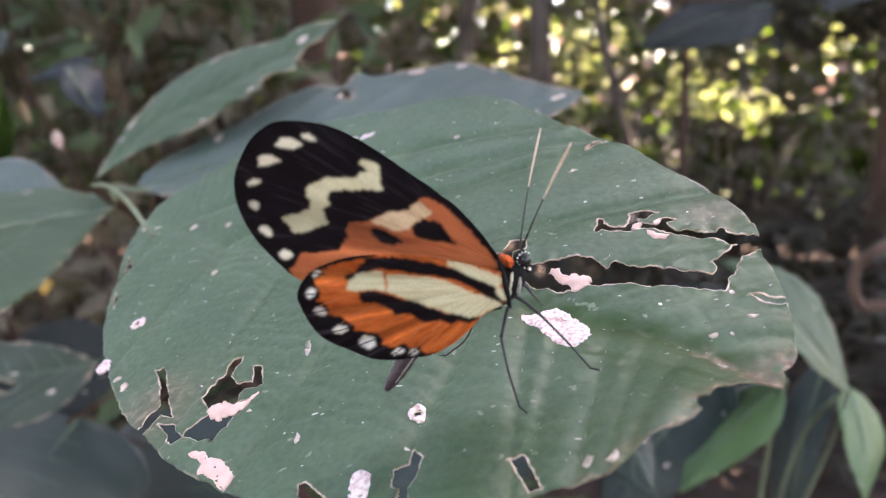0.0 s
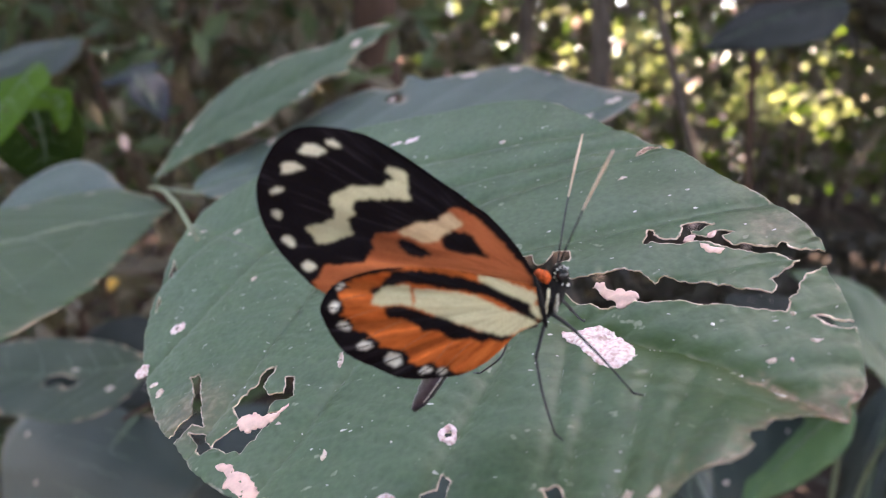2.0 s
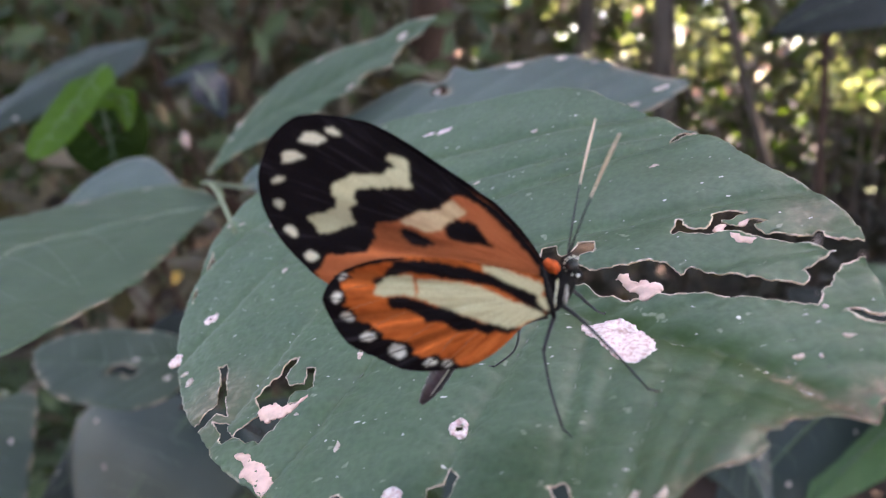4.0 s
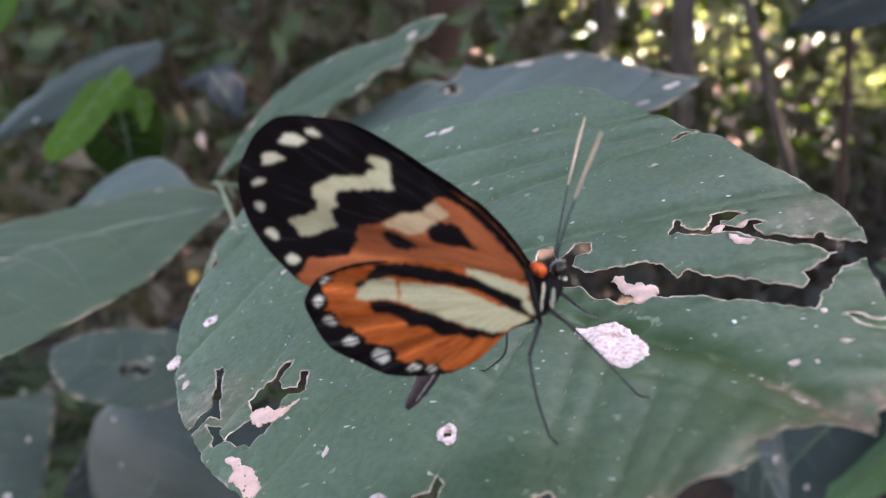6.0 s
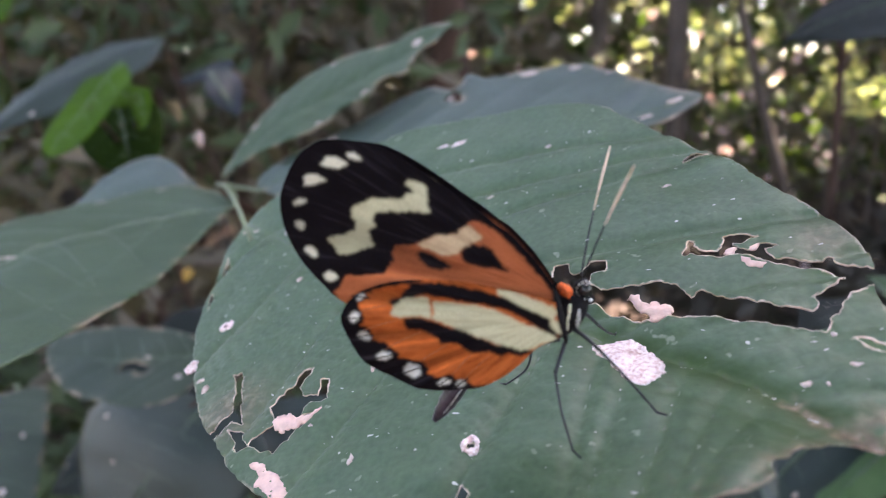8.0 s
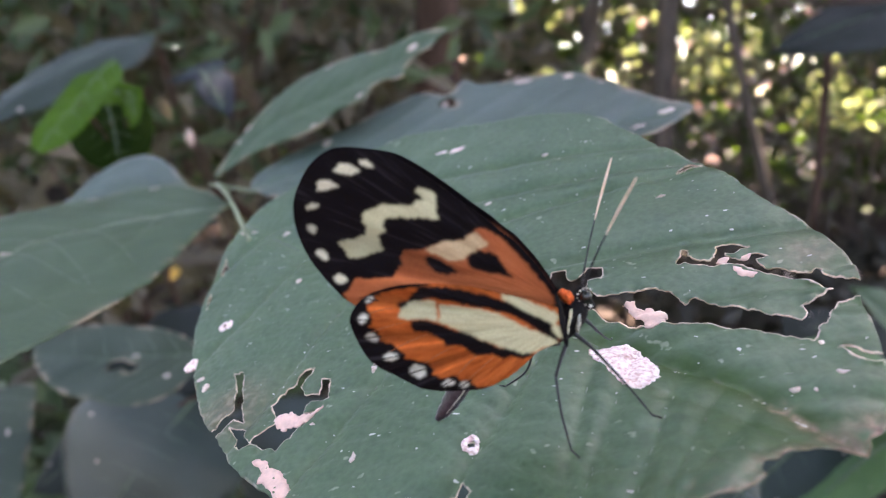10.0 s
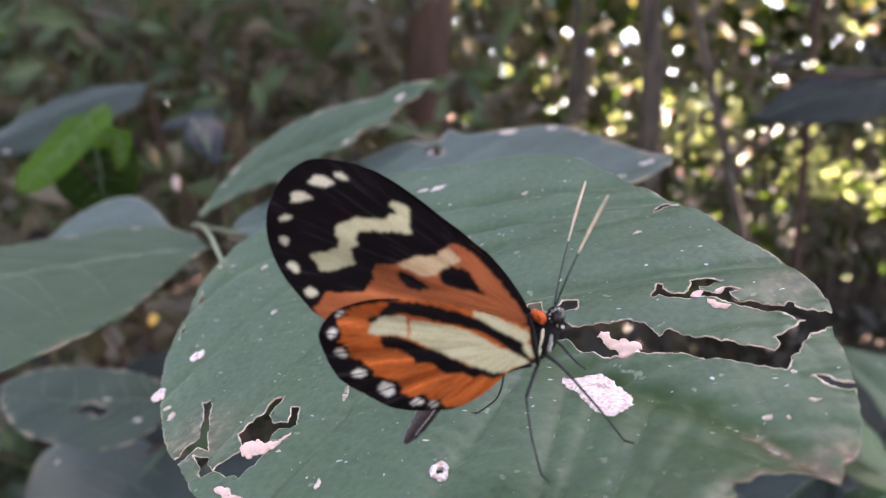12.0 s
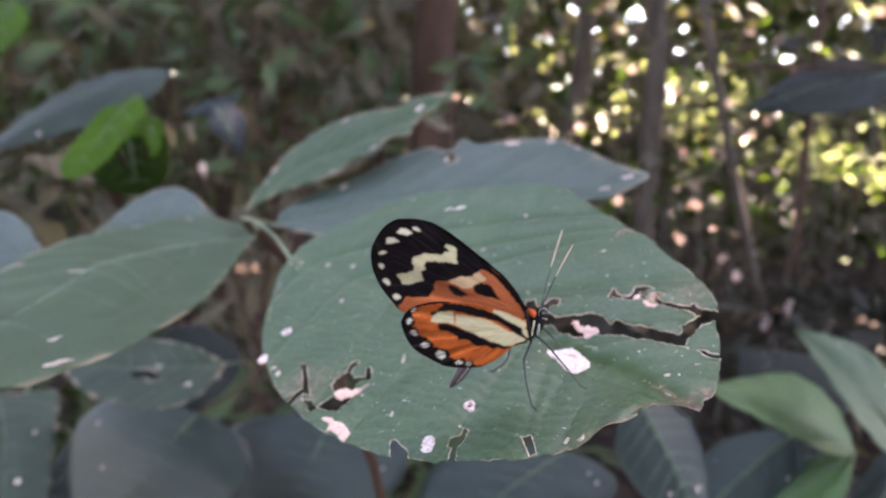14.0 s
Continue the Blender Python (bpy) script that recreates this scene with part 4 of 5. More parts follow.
def broad_leaf(parent, base, tip, left, right, mat, seed, label="", holes=(), scars=4, wedge=0.75):
    """A leaf blade on a midrib from base to tip, with its two halves leaning along left and right."""
    base, tip, left, right = Vector(base), Vector(tip), Vector(left), Vector(right)
    ns, nq = (90, 27) if holes else (30, 9)
    axis = tip - base
    up = axis.cross(right - left).normalized()
    if up.z < 0:
        up = -up
    size = axis.length
    rng = random.Random(seed)
    ph = rng.uniform(0, 9)
    verts, faces = [], []
    mid = []
    for i in range(ns + 1):
        s = i / ns
        w = (math.sin(math.pi * s ** 0.82) ** wedge) * (1 - 0.42 * s ** 3) if 0 < s < 1 else 0.0
        c = base.lerp(tip, s) + up * (0.06 * size * math.sin(math.pi * s))
        mid.append(c)
        for j in range(-nq, nq + 1):
            q = j / nq
            edge = 1 + 0.05 * noise.noise(Vector((s * 9, ph, math.copysign(2, q)))) * abs(q)
            v = c + (right if q > 0 else left) * (abs(q) * w * edge)
            ripple = 0.018 * size * w * abs(q) ** 1.5 * math.sin(34 * (s - 0.22 * abs(q)) + ph) * 0.35
            verts.append(v + up * (ripple + 0.02 * size * noise.noise(Vector((s * 3, q * 2, ph))) - 0.03 * size * w * q * q))
    m = 2 * nq + 1
    for i in range(ns):
        for j in range(m - 1):
            a = i * m + j
            if any((i / ns - hs) ** 2 / rs ** 2 + (((j - nq) + 0.5) / nq - hq) ** 2 / rq ** 2 < 1 + 1.1 * noise.noise(Vector((i * 0.4, j * 0.5, hs * 30))) for hs, hq, rs, rq in holes):
                continue
            faces.append((a, a + 1, a + m + 1, a + m))
    ob = data_part("leaf", verts, faces, mat, parent, label)
    sol = ob.modifiers.new("thickness", "SOLIDIFY")
    sol.thickness, sol.offset = 0.0004, -1
    part("midrib", tube([p + up * 0.0002 for p in mid], [0.0013 * (1 - 0.8 * i / ns) for i in range(ns + 1)], 6), M_VEIN, ob)
    for k in range(scars):
        i, j = rng.randint(4, ns - 4), nq + int(nq * rng.choice([-0.88, -0.75, -0.45, 0.55, 0.75, 0.88]))
        o, a, b = (Vector(verts[q]) for q in (i * m + j, (i + 1) * m + j, i * m + j + 1))
        a, b = (a - o).normalized(), (b - o).normalized()
        r = size * rng.uniform(0.006, 0.016)
        bm = bmesh.new()
        ring = [bm.verts.new(o + up * 0.0003 + (a * math.cos(t) * rng.uniform(0.8, 1.6) + b * math.sin(t) * rng.uniform(0.5, 1.0)) * r) for t in (q * math.pi / 4 for q in range(8))]
        top = bm.verts.new(o + up * 0.0007)
        for q in range(8):
            bm.faces.new((ring[q], ring[(q + 1) % 8], top))
        part("pale_spot", bm, M_SCAR, ob)
    for k in range(7):
        s = 0.12 + 0.105 * k
        i = int(s * ns)
        for side in (0, 2 * nq):
            row = []
            for j in range(0, nq):
                r = min(ns, i + int(4.95 * j / nq * ns / 30 + 0.5))
                row.append(Vector(verts[r * m + (nq + j if side else nq - j)]) + up * 0.0001)
            part("vein", tube(row, [0.0005 * (1 - 0.81 * j / nq) for j in range(nq)], 5), M_VEIN, ob)
    return ob


def plane(origin, u, n):
    """A leaf's own space: u along the blade, n its upper side."""
    u, n = Vector(u).normalized(), Vector(n).normalized()
    u = (u - n * u.dot(n)).normalized()
    m = Matrix((u, n.cross(u), n)).transposed().to_4x4()
    m.translation = origin
    return m


def shaped_leaf(parent, m, outline, mid, mat, seed, label="", scars=(), holes=(), dry=0.0, step=2.4, veins=8, bend=0.0, vein_mat=None):
    """A blade with its own outline and midrib, in millimetres on its plane m."""
    rim = ring_points(outline, 2.0, 0.9)
    cut = [ring_points(h, 1.2, 0.8) for h in holes]
    keep = lambda c: inside(c, rim) & ~np.any([inside(c, h) for h in cut] + [np.zeros(len(c), bool)], 0)
    v, f = triangulated([rim] + cut, step, keep)
    line = spline([(a, b, 0) for a, b in mid], 30)
    size = (line[-1] - line[0]).length
    sides = []
    for sgn in (1, -1):
        for k in range(veins):
            i = 2 + int(k * 25 / veins)
            d = (line[i + 1] - line[i]).normalized()
            pts = [line[i]]
            for j in range(40):
                a = sgn * radians(52 - 0.5 * j)
                pts.append(pts[-1] + Vector((d.x * math.cos(a) - d.y * math.sin(a), d.x * math.sin(a) + d.y * math.cos(a), 0)) * size / 60)
            q = np.array([p[:2] for p in pts])
            ok = inside(q, rim) & ~np.any([inside(q, h) for h in cut] + [np.zeros(len(q), bool)], 0)
            ok[0] = True
            n = len(q) if ok.all() else int(np.argmin(ok))
            if n > 4:
                sides.append(pts[:n])

    def height(q):
        dm = line_distance(q, line)
        ds = np.min([line_distance(q, t) for t in sides], 0) if sides else np.full(len(q), 99.0)
        h = -0.012 * size * np.exp(-dm / (0.04 * size)) - 0.004 * size * np.exp(-ds / (0.018 * size)) + bend * (dm / (0.3 * size)) ** 2
        return h + 0.02 * size * np.array([noise.noise(Vector((a / size * 3.1, b / size * 3.1, seed))) for a, b in q])

    h = height(v)
    ob = data_part("leaf", np.c_[v, h] * 0.001, [tuple(int(k) for k in t) for t in f], mat, parent, label)
    ob.matrix_basis = m
    edge = np.min([near(v, r) for r in [rim] + cut], 0)
    rag = np.array([noise.noise(Vector((a * 0.09, b * 0.09, seed + 3.0))) for a, b in v])
    at = ob.data.attributes.new("dry", "FLOAT", "POINT")
    at.data.foreach_set("value", (dry * np.clip(rag * 3 + 0.3, 0, 1) * np.exp(-edge / 1.2)).astype(np.float32))
    sol = ob.modifiers.new("thickness", "SOLIDIFY")
    sol.thickness, sol.offset = 0.0004, -1
    lie = lambda pts, up: [Vector((p[0], p[1], z + up)) * 0.001 for p, z in zip(pts, height(np.array([q[:2] for q in pts])))]
    part("midrib", tube(lie(line, 0.1), [0.00085 * (1 - 0.7 * i / 29) for i in range(30)], 6), vein_mat or M_VEIN, ob)
    for t in sides:
        part("vein", tube(lie(t, 0.02), [0.00038 * (1 - 0.7 * i / len(t)) for i in range(len(t))], 5), M_VEIN, ob)
    for cu, cv, ru, rv in scars:
        ru, rv = 0.7 * ru, 0.7 * rv
        r = ring_points([(cu + ru * math.cos(a), cv + rv * math.sin(a)) for a in (k * math.pi / 4 for k in range(8))], 0.8, 0.9)
        q, t = triangulated([r], 1.0, lambda c: inside(c, r))
        data_part("pale_spot", np.c_[q, height(q) + 0.35] * 0.001, [tuple(int(k) for k in x) for x in t], M_SCAR, ob)
    return ob


def petiole(parent, pts, r, mat=None):
    part("petiole", tube(spline(pts, 14), [r] * 14, 8), mat or M_STEM, parent)


FRESH = [
    ((0.253, 0.500, 0.993), (0.129, 0.460, 1.046), (0.023, 0.060, 0.016), (-0.017, -0.040, 0.004)),
    ((0.276, 0.460, 1.003), (0.191, 0.480, 1.089), (0.019, 0.030, 0.024), (-0.023, -0.040, 0.004)),
    ((0.248, 0.500, 0.990), (0.167, 0.460, 0.925), (-0.009, 0.030, -0.002), (0.017, -0.010, -0.008)),
    ((0.299, 0.500, 0.988), (0.285, 0.440, 0.930), (-0.019, -0.010, 0.006), (0.032, 0.020, -0.009)),
]


def shrubs():
    host = tagged(new("host_shrub"), "broad-leaved green forest shrub with insect-chewed leaves", "shrub")
    chewed_leaf(host)
    node = (-0.166, 0.338, 1.158)
    petiole(host, [node, (-0.135, 0.285, 1.165), (-0.10, 0.225, 1.168), LEAF_M @ on_blade([(-85.8, 68.6)])[0]], 0.0008)
    part("stem", tube(spline([node, (-0.13, 0.37, 1.09), (-0.08, 0.46, 0.8), (-0.06, 0.52, -0.05)], 20), [0.0018 + 0.0002 * i for i in range(20)], 8), M_BARK, host)
    # the leaf beyond the chewed one, sky sheen put into its bluish colour, its far margin eaten ragged
    shaped_leaf(host, plane((-0.134, 0.320, 1.158), (0.9539, -0.2019, 0.2221), (-0.2877, -0.4040, 0.8684)),
                [(-8, 8), (0, 33), (18, 45), (47, 66), (68, 71), (80, 63), (85, 62), (89, 73), (102, 63), (125, 61), (149, 54), (171, 29), (186, 12), (196, 2), (184, -11), (172, -13), (134, -20), (77, -22), (32, -14)],
                [(-8, 8), (28, 20), (84, 16), (157, 4), (196, 2)], M_LEAF_SKY_SHEEN, 1, "green broad leaf with ragged margin and painted bluish sky sheen beside the chewed one",
                [(22, 40, 3, 5), (122, 57, 6, 2.5), (144, 52, 4, 2.5), (160, 40, 3, 1.5), (84, 52, 2, 3), (186, 4, 5, 1.5), (176, -4, 4, 2)], [[(80, 53), (84, 58), (88, 55), (90, 48), (85, 50)]], 0.6)
    shaped_leaf(host, plane((-0.166, 0.340, 1.161), (0.7853, 0.2985, 0.5425), (-0.3547, -0.5013, 0.7893)),
                [(1, 4), (8, 16), (26, 34), (54, 51), (86, 45), (111, 20), (126, 17), (142, 0), (134, -3), (128, -8), (121, -4), (114, -9), (110, -12), (106, -20), (99, -12), (93, -10), (87, -17), (81, -16), (70, -11), (61, -15), (47, -12), (26, -2), (9, 4)],
                [(1, 4), (38, 17), (82, 6), (142, 0)], M_LEAF_B, 2, "green leaf with one margin eaten away",
                [(27, 31, 4, 2), (19, 24, 2.5, 1.5), (82, 42, 5, 2.5), (122, 5, 5, 3), (84, -12, 4, 1.5), (57, -11, 3, 1.5)], (), 0.8)
    shaped_leaf(host, plane((-0.1562, 0.3387, 1.1502), (-0.3744, -0.9264, -0.0387), (0.0015, -0.0424, 0.9991)),
                [(0, 0), (50, 39), (80, 61), (140, 99), (168, 109), (181, 109), (194, 112), (202, 109), (211, 101), (210, 76), (184, 33), (138, -11), (97, -38), (41, -74), (16, -72), (-13, -60), (-12, -29)],
                [(0, 0), (37, -16), (93, 1), (120, 16), (170, 50), (210, 76)], M_LEAF_B, 4, "broad green leaf reaching towards the path",
                [(118, 12, 6, 1.5), (10, 4, 2.5, 2), (183, 104, 7, 2), (30, -68, 6, 2), (0, -58, 5, 2), (130, -12, 5, 2), (172, 84, 4, 1.2)], (), 0.5, 2.8, 7, 0.0, M_VEIN_PALE)
    shaped_leaf(host, plane((-0.2339, 0.4132, 1.1485), (-0.9615, -0.2119, -0.1751), (-0.0617, -0.4546, 0.8886)),
                [(-14, 15), (-8, -4), (1, -20), (17, -39), (34, -40), (51, -24), (61, -2), (64, 17), (20, 27)], [(-14, 15), (20, -2), (60, -4)], M_LEAF_SKY_SHEEN, 5, "green leaf with painted bluish sky sheen half hidden behind a broad one", (), (), 0.3, 3.0, 5)
    shaped_leaf(host, plane((-0.3088, 0.3207, 1.1207), (-0.9909, -0.1178, -0.0658), (-0.0061, -0.4480, 0.8940)),
                [(-23, -6), (-6, -29), (12, -49), (33, -61), (65, -63), (75, -36), (48, 6), (-3, 6)], [(-23, -6), (20, -26), (75, -36)], M_LEAF_SKY_SHEEN, 6, "green leaf with painted bluish sky sheen half hidden behind a broad one", (), (), 0.3, 3.0, 5)
    shaped_leaf(host, plane((-0.2497, 0.3755, 1.0414), (-0.9759, 0.1952, -0.0976), (-0.1677, -0.3848, 0.9076)),
                [(-46, -22), (-56, -7), (-53, 20), (-30, 31), (4, 28), (40, 20), (79, -5), (84, -22), (56, -34), (4, -36)], [(-50, -18), (0, -8), (79, -5)], M_LEAF_LOW, 7, "shaded green leaf with an insect hole",
                [(-4, -9, 5, 2), (-40, 6, 4, 2.5)], [[(14, -2), (6, 5), (-2, 3), (-12, 6), (-14, 0), (-4, -3), (6, -6)]], 0.6, 3.0, 6)
    petiole(host, [node, (-0.160, 0.341, 1.157), (-0.1562, 0.3387, 1.1502)], 0.0010)
    petiole(host, [(-0.17, 0.36, 1.15), (-0.20, 0.40, 1.145), (-0.2239, 0.4132, 1.1445)], 0.0010)
    petiole(host, [(-0.14, 0.36, 1.11), (-0.17, 0.37, 1.05), (-0.2047, 0.360, 1.026)], 0.0010, M_BARK)
    petiole(host, [node, (-0.15, 0.33, 1.158), (-0.134, 0.320, 1.158)], 0.0009)
    under = tagged(new("under_shrub"), "blue-green broad-leaved plant below the shrub, darkened for shade", "plant")
    for k, (base, tip, left, right) in enumerate((
            ((-0.302, 0.550, 0.938), (-0.388, 0.500, 0.799), (-0.109, 0.055, 0.021), (0.106, -0.025, 0.008)),
            ((-0.185, 0.600, 0.927), (-0.196, 0.500, 0.829), (-0.129, 0.070, -0.014), (0.102, -0.050, 0.041)),
            ((0.039, 0.500, 0.966), (-0.063, 0.450, 0.882), (-0.066, 0.045, -0.003), (0.073, -0.025, 0.014)),
            ((0.278, 0.600, 0.975), (0.188, 0.600, 1.040), (0.040, 0.030, 0.020), (-0.048, -0.040, -0.020)),
            ((0.076, 0.420, 1.048), (0.118, 0.360, 0.983), (0.025, 0.030, 0.006), (-0.024, -0.010, -0.013)),
            ((0.214, 0.520, 0.994), (0.115, 0.480, 0.886), (-0.021, 0.040, 0.005), (0.027, -0.030, -0.011)),
            ((0.337, 0.600, 0.969), (0.292, 0.540, 0.810), (-0.016, 0.030, -0.007), (0.011, -0.010, 0.014)),
            ((-0.307, 0.660, 0.953), (-0.442, 0.600, 0.914), (-0.030, 0.050, 0.039), (0.026, -0.050, -0.022)),
            ((-0.395, 0.700, 0.861), (-0.519, 0.600, 0.795), (-0.056, 0.030, 0.012), (0.058, -0.050, -0.029)),
            ((0.302, 0.620, 0.929), (0.210, 0.600, 0.943), (0.015, 0.050, 0.023), (-0.023, -0.060, -0.018)))):
        # leaves seen through the holes get the copy with more painted shade
        broad_leaf(under, base, tip, left, right, M_LEAF_SHADED_DEEP if k in (3, 7, 8, 9) else M_LEAF_SHADED, 21 + k)
        petiole(under, [base, (base[0] * 0.7, 0.68, base[2] - 0.16), (0.0, 0.70, 0.5)], 0.0015, M_BARK)
    part("stem", tube(spline([(0, 0.68, 0.6), (0.01, 0.69, 0.3), (0.0, 0.70, -0.05)], 12), [0.005] * 12, 8), M_BARK, under)
    fresh = tagged(new("fresh_seedling"), "light green young leaves on a thin stem", "plant")
    for k, (base, tip, left, right) in enumerate(FRESH):
        broad_leaf(fresh, base, tip, left, right, M_LEAF_B if k == 1 else M_LEAF_FRESH, 40 + k)
    j = FRESH[0][0]
    part("stem", tube(spline([j, (j[0] + 0.02, j[1] + 0.06, 0.88), (0.29, 0.61, 0.5), (0.29, 0.63, -0.05)], 16), [0.0016 + 0.0001 * i for i in range(16)], 7), M_STEM, fresh)
    petiole(fresh, [FRESH[1][0], (0.30, 0.52, 0.92), (0.29, 0.60, 0.70)], 0.0015)
    petiole(fresh, [FRESH[3][0], (0.29, 0.55, 0.90), (0.29, 0.60, 0.66)], 0.0015)
    corner = tagged(new("low_plant"), "green broad leaf on a low plant", "plant")
    shaped_leaf(corner, plane((-0.3395, 0.3756, 0.9820), (0.6072, -0.7719, -0.1885), (0.0632, -0.1896, 0.9798)),
                [(-85, -42), (-69, -8), (-63, 19), (-22, 19), (39, 14), (78, 9), (113, -3), (106, -31), (25, -51), (-50, -60)], [(-75, -20), (0, -14), (113, -14)], M_LEAF_LOW, 61, "",
                [(45, -6, 5, 3), (-10, 4, 6, 1.5)], (), 0.4, 3.0, 6)
    part("stem", tube(spline([(-0.385, 0.433, 0.996), (-0.40, 0.45, 0.8), (-0.40, 0.47, -0.05)], 12), [0.002] * 12, 7), M_STEM, corner)
    lime = tagged(new("lime_plant"), "yellow-green young plant", "plant")
    for origin, u, n, outline, mid, mat in (
            ((-0.4328, 0.6132, 1.1903), (0.1201, -0.8197, -0.5601), (-0.1411, -0.5725, 0.8077),
             [(-78, 3), (-60, -9), (-54, -29), (-23, -35), (16, -36), (50, -29), (70, -8), (55, 14), (20, 24), (-14, 28), (-40, 28)], [(-78, 3), (-13, -12), (63, -17)], M_LEAF_LIME),
            ((-0.4225, 0.6673, 1.1970), (0.4509, -0.5787, -0.6796), (0.1429, -0.7048, 0.6949),
             [(-19, -24), (-26, -9), (-17, 8), (-8, 17), (14, 14), (34, 8), (40, 0), (26, -3), (7, -6), (3, -20)], [(-15, -25), (-3, 6), (38, 2)], M_LEAF_LIME),
            # near-black leaf that makes the lime plant's middle dark
            ((-0.4684, 0.7083, 1.1692), (0.4063, -0.6598, -0.6322), (0.1104, -0.6513, 0.7507),
             [(-62, -38), (-72, -6), (-54, 26), (0, 43), (54, 36), (69, 6), (54, -23), (10, -42)], [(-66, -10), (0, 2), (69, 6)], M_LEAF_DEEP)):
        shaped_leaf(lime, plane(origin, u, n), outline, mid, mat, 70, "", (), (), 0.0, 3.0, 5)
        petiole(lime, [origin, (-0.50, 0.80, 1.08), (-0.56, 1.02, 0.78)], 0.002, M_BARK)
    broad_leaf(lime, (-0.921, 1.100, 1.393), (-0.895, 1.000, 1.280), (-0.091, 0.050, 0.016), (0.080, -0.050, -0.019), M_LEAF_LIME, 75)
    petiole(lime, [(-0.921, 1.100, 1.393), (-0.88, 1.05, 1.2), (-0.62, 1.08, 0.75)], 0.002, M_BARK)
    part("stem", tube(spline([(-0.62, 1.08, 0.8), (-0.63, 1.1, 0.4), (-0.62, 1.12, -0.05)], 12), [0.003] * 12, 8), M_BARK, lime)
    grey = tagged(new("sky_grey_plant"), "shaded plant with large leaves coloured blue-grey for sky reflection", "plant")
    for k, (base, tip, left, right) in enumerate((
            ((-0.584, 1.000, 1.281), (-0.781, 0.850, 1.143), (-0.107, 0.105, 0.022), (0.037, -0.045, -0.038)),
            ((-0.4275, 0.8330, 1.2290), (-0.363, 0.770, 1.175), (0.020, 0.014, 0.012), (-0.014, -0.010, -0.008)),
            ((-0.430, 0.900, 1.235), (-0.500, 0.880, 1.215), (0.006, 0.024, 0.016), (-0.006, -0.020, -0.012)))):
        broad_leaf(grey, base, tip, left, right, M_LEAF_SKY_BLUE if k else M_LEAF_SKY_GREY, 80 + k, scars=0 if k else 2)
        petiole(grey, [base, (base[0], 1.05, base[2] - 0.1), (-0.5, 1.15, 0.8)], 0.002, M_BARK)
    # leaf and stalk added to stand in for a pinkish white spot
    broad_leaf(grey, (-0.392, 0.728, 1.163), (-0.378, 0.712, 1.147), (-0.006, 0.003, -0.002), (0.007, -0.003, 0.003), M_DRY, 83, "small pale leaf put in for a pinkish white spot", scars=0)
    petiole(grey, [(-0.392, 0.728, 1.163), (-0.43, 0.85, 1.10), (-0.5, 1.15, 0.8)], 0.0015, M_BARK)
    # leaf added where a sunlit orange fleck shows
    broad_leaf(grey, (-0.486, 0.855, 0.976), (-0.494, 0.847, 0.959), (-0.008, 0.003, 0.003), (0.008, -0.004, -0.001), M_SUN_FLECK, 84, "small leaf coloured bright orange for a sunlit fleck", scars=0)
    petiole(grey, [(-0.484, 0.857, 0.982), (-0.48, 0.95, 0.95), (-0.5, 1.15, 0.8)], 0.0012, M_BARK)
    part("stem", tube(spline([(-0.5, 1.15, 0.85), (-0.5, 1.16, 0.4), (-0.5, 1.17, -0.05)], 12), [0.004] * 12, 8), M_BARK, grey)
    bough = tagged(new("leafy_branch"), "drooping branch with large dark shaded leaves", "branch")
    twig = spline([(1.35, 1.95, 1.62), (1.0, 1.75, 1.50), (0.72, 1.60, 1.41), (0.30, 1.35, 1.36)], 24)
    part("stem", tube(twig, [0.010 - 0.0003 * i for i in range(24)], 7), M_BARK, bough)
    for k, (base, tip, left, right) in enumerate((
            ((0.690, 1.580, 1.385), (0.365, 1.420, 1.285), (-0.010, 0.060, 0.055), (0.020, -0.050, -0.055)),
            ((0.900, 1.680, 1.470), (0.760, 1.500, 1.360), (-0.050, 0.040, 0.030), (0.050, -0.030, -0.030)))):
        # shade of the hanging leaves is in their dark colour
        broad_leaf(bough, base, tip, left, right, M_LEAF_SHADED_DEEP, 90 + k, scars=0)
        petiole(bough, [base, Vector(base).lerp(min(twig, key=lambda p: (p - Vector(base)).length), 0.5), min(twig, key=lambda p: (p - Vector(base)).length)], 0.002, M_BARK)
    vine = tagged(new("vine"), "thin brown looping vine stem", "vine")
    part("stem", tube(spline([(0.62, 0.75, 1.30), (0.47, 0.62, 1.10), (0.377, 0.60, 1.074), (0.355, 0.60, 1.057), (0.353, 0.60, 1.037), (0.365, 0.60, 1.019), (0.392, 0.60, 1.012), (0.46, 0.62, 0.9), (0.50, 0.68, -0.05)], 60), [0.0045] * 60, 8), M_VINE, vine)


# ---- the butterfly ----
WING_C = Vector((-0.0109, 0.0874, 1.1821))
WING_N = Vector((0.1143, -0.9934, -0.0055)).normalized()
WING_U = Vector((0.99345, 0.1143, 0.00063))
WING_M = Matrix((WING_U, WING_N.cross(WING_U), WING_N)).transposed().to_4x4()
WING_M.translation = WING_C

FORE = [(19.5, -3.6), (18.9, -2.6), (18.1, -1.3), (17.1, 0.1), (16.0, 1.5), (14.7, 2.9), (13.2, 4.4), (11.6, 5.5), (10.0, 6.8), (7.2, 8.7), (4.1, 10.9), (1.0, 12.9), (-2.1, 14.5), (-4.2, 15.0), (-6.4, 15.2), (-8.3, 15.1), (-9.6, 14.5), (-10.8, 13.6), (-11.8, 12.4), (-12.8, 10.6), (-13.4, 9.0), (-13.6, 7.4), (-13.4, 5.5), (-12.7, 3.5), (-11.6, 1.4), (-10.1, -0.5), (-8.7, -2.0), (-6.8, -3.7), (-2.9, -5.6), (7.6, -7.8), (18.8, -6.8)]
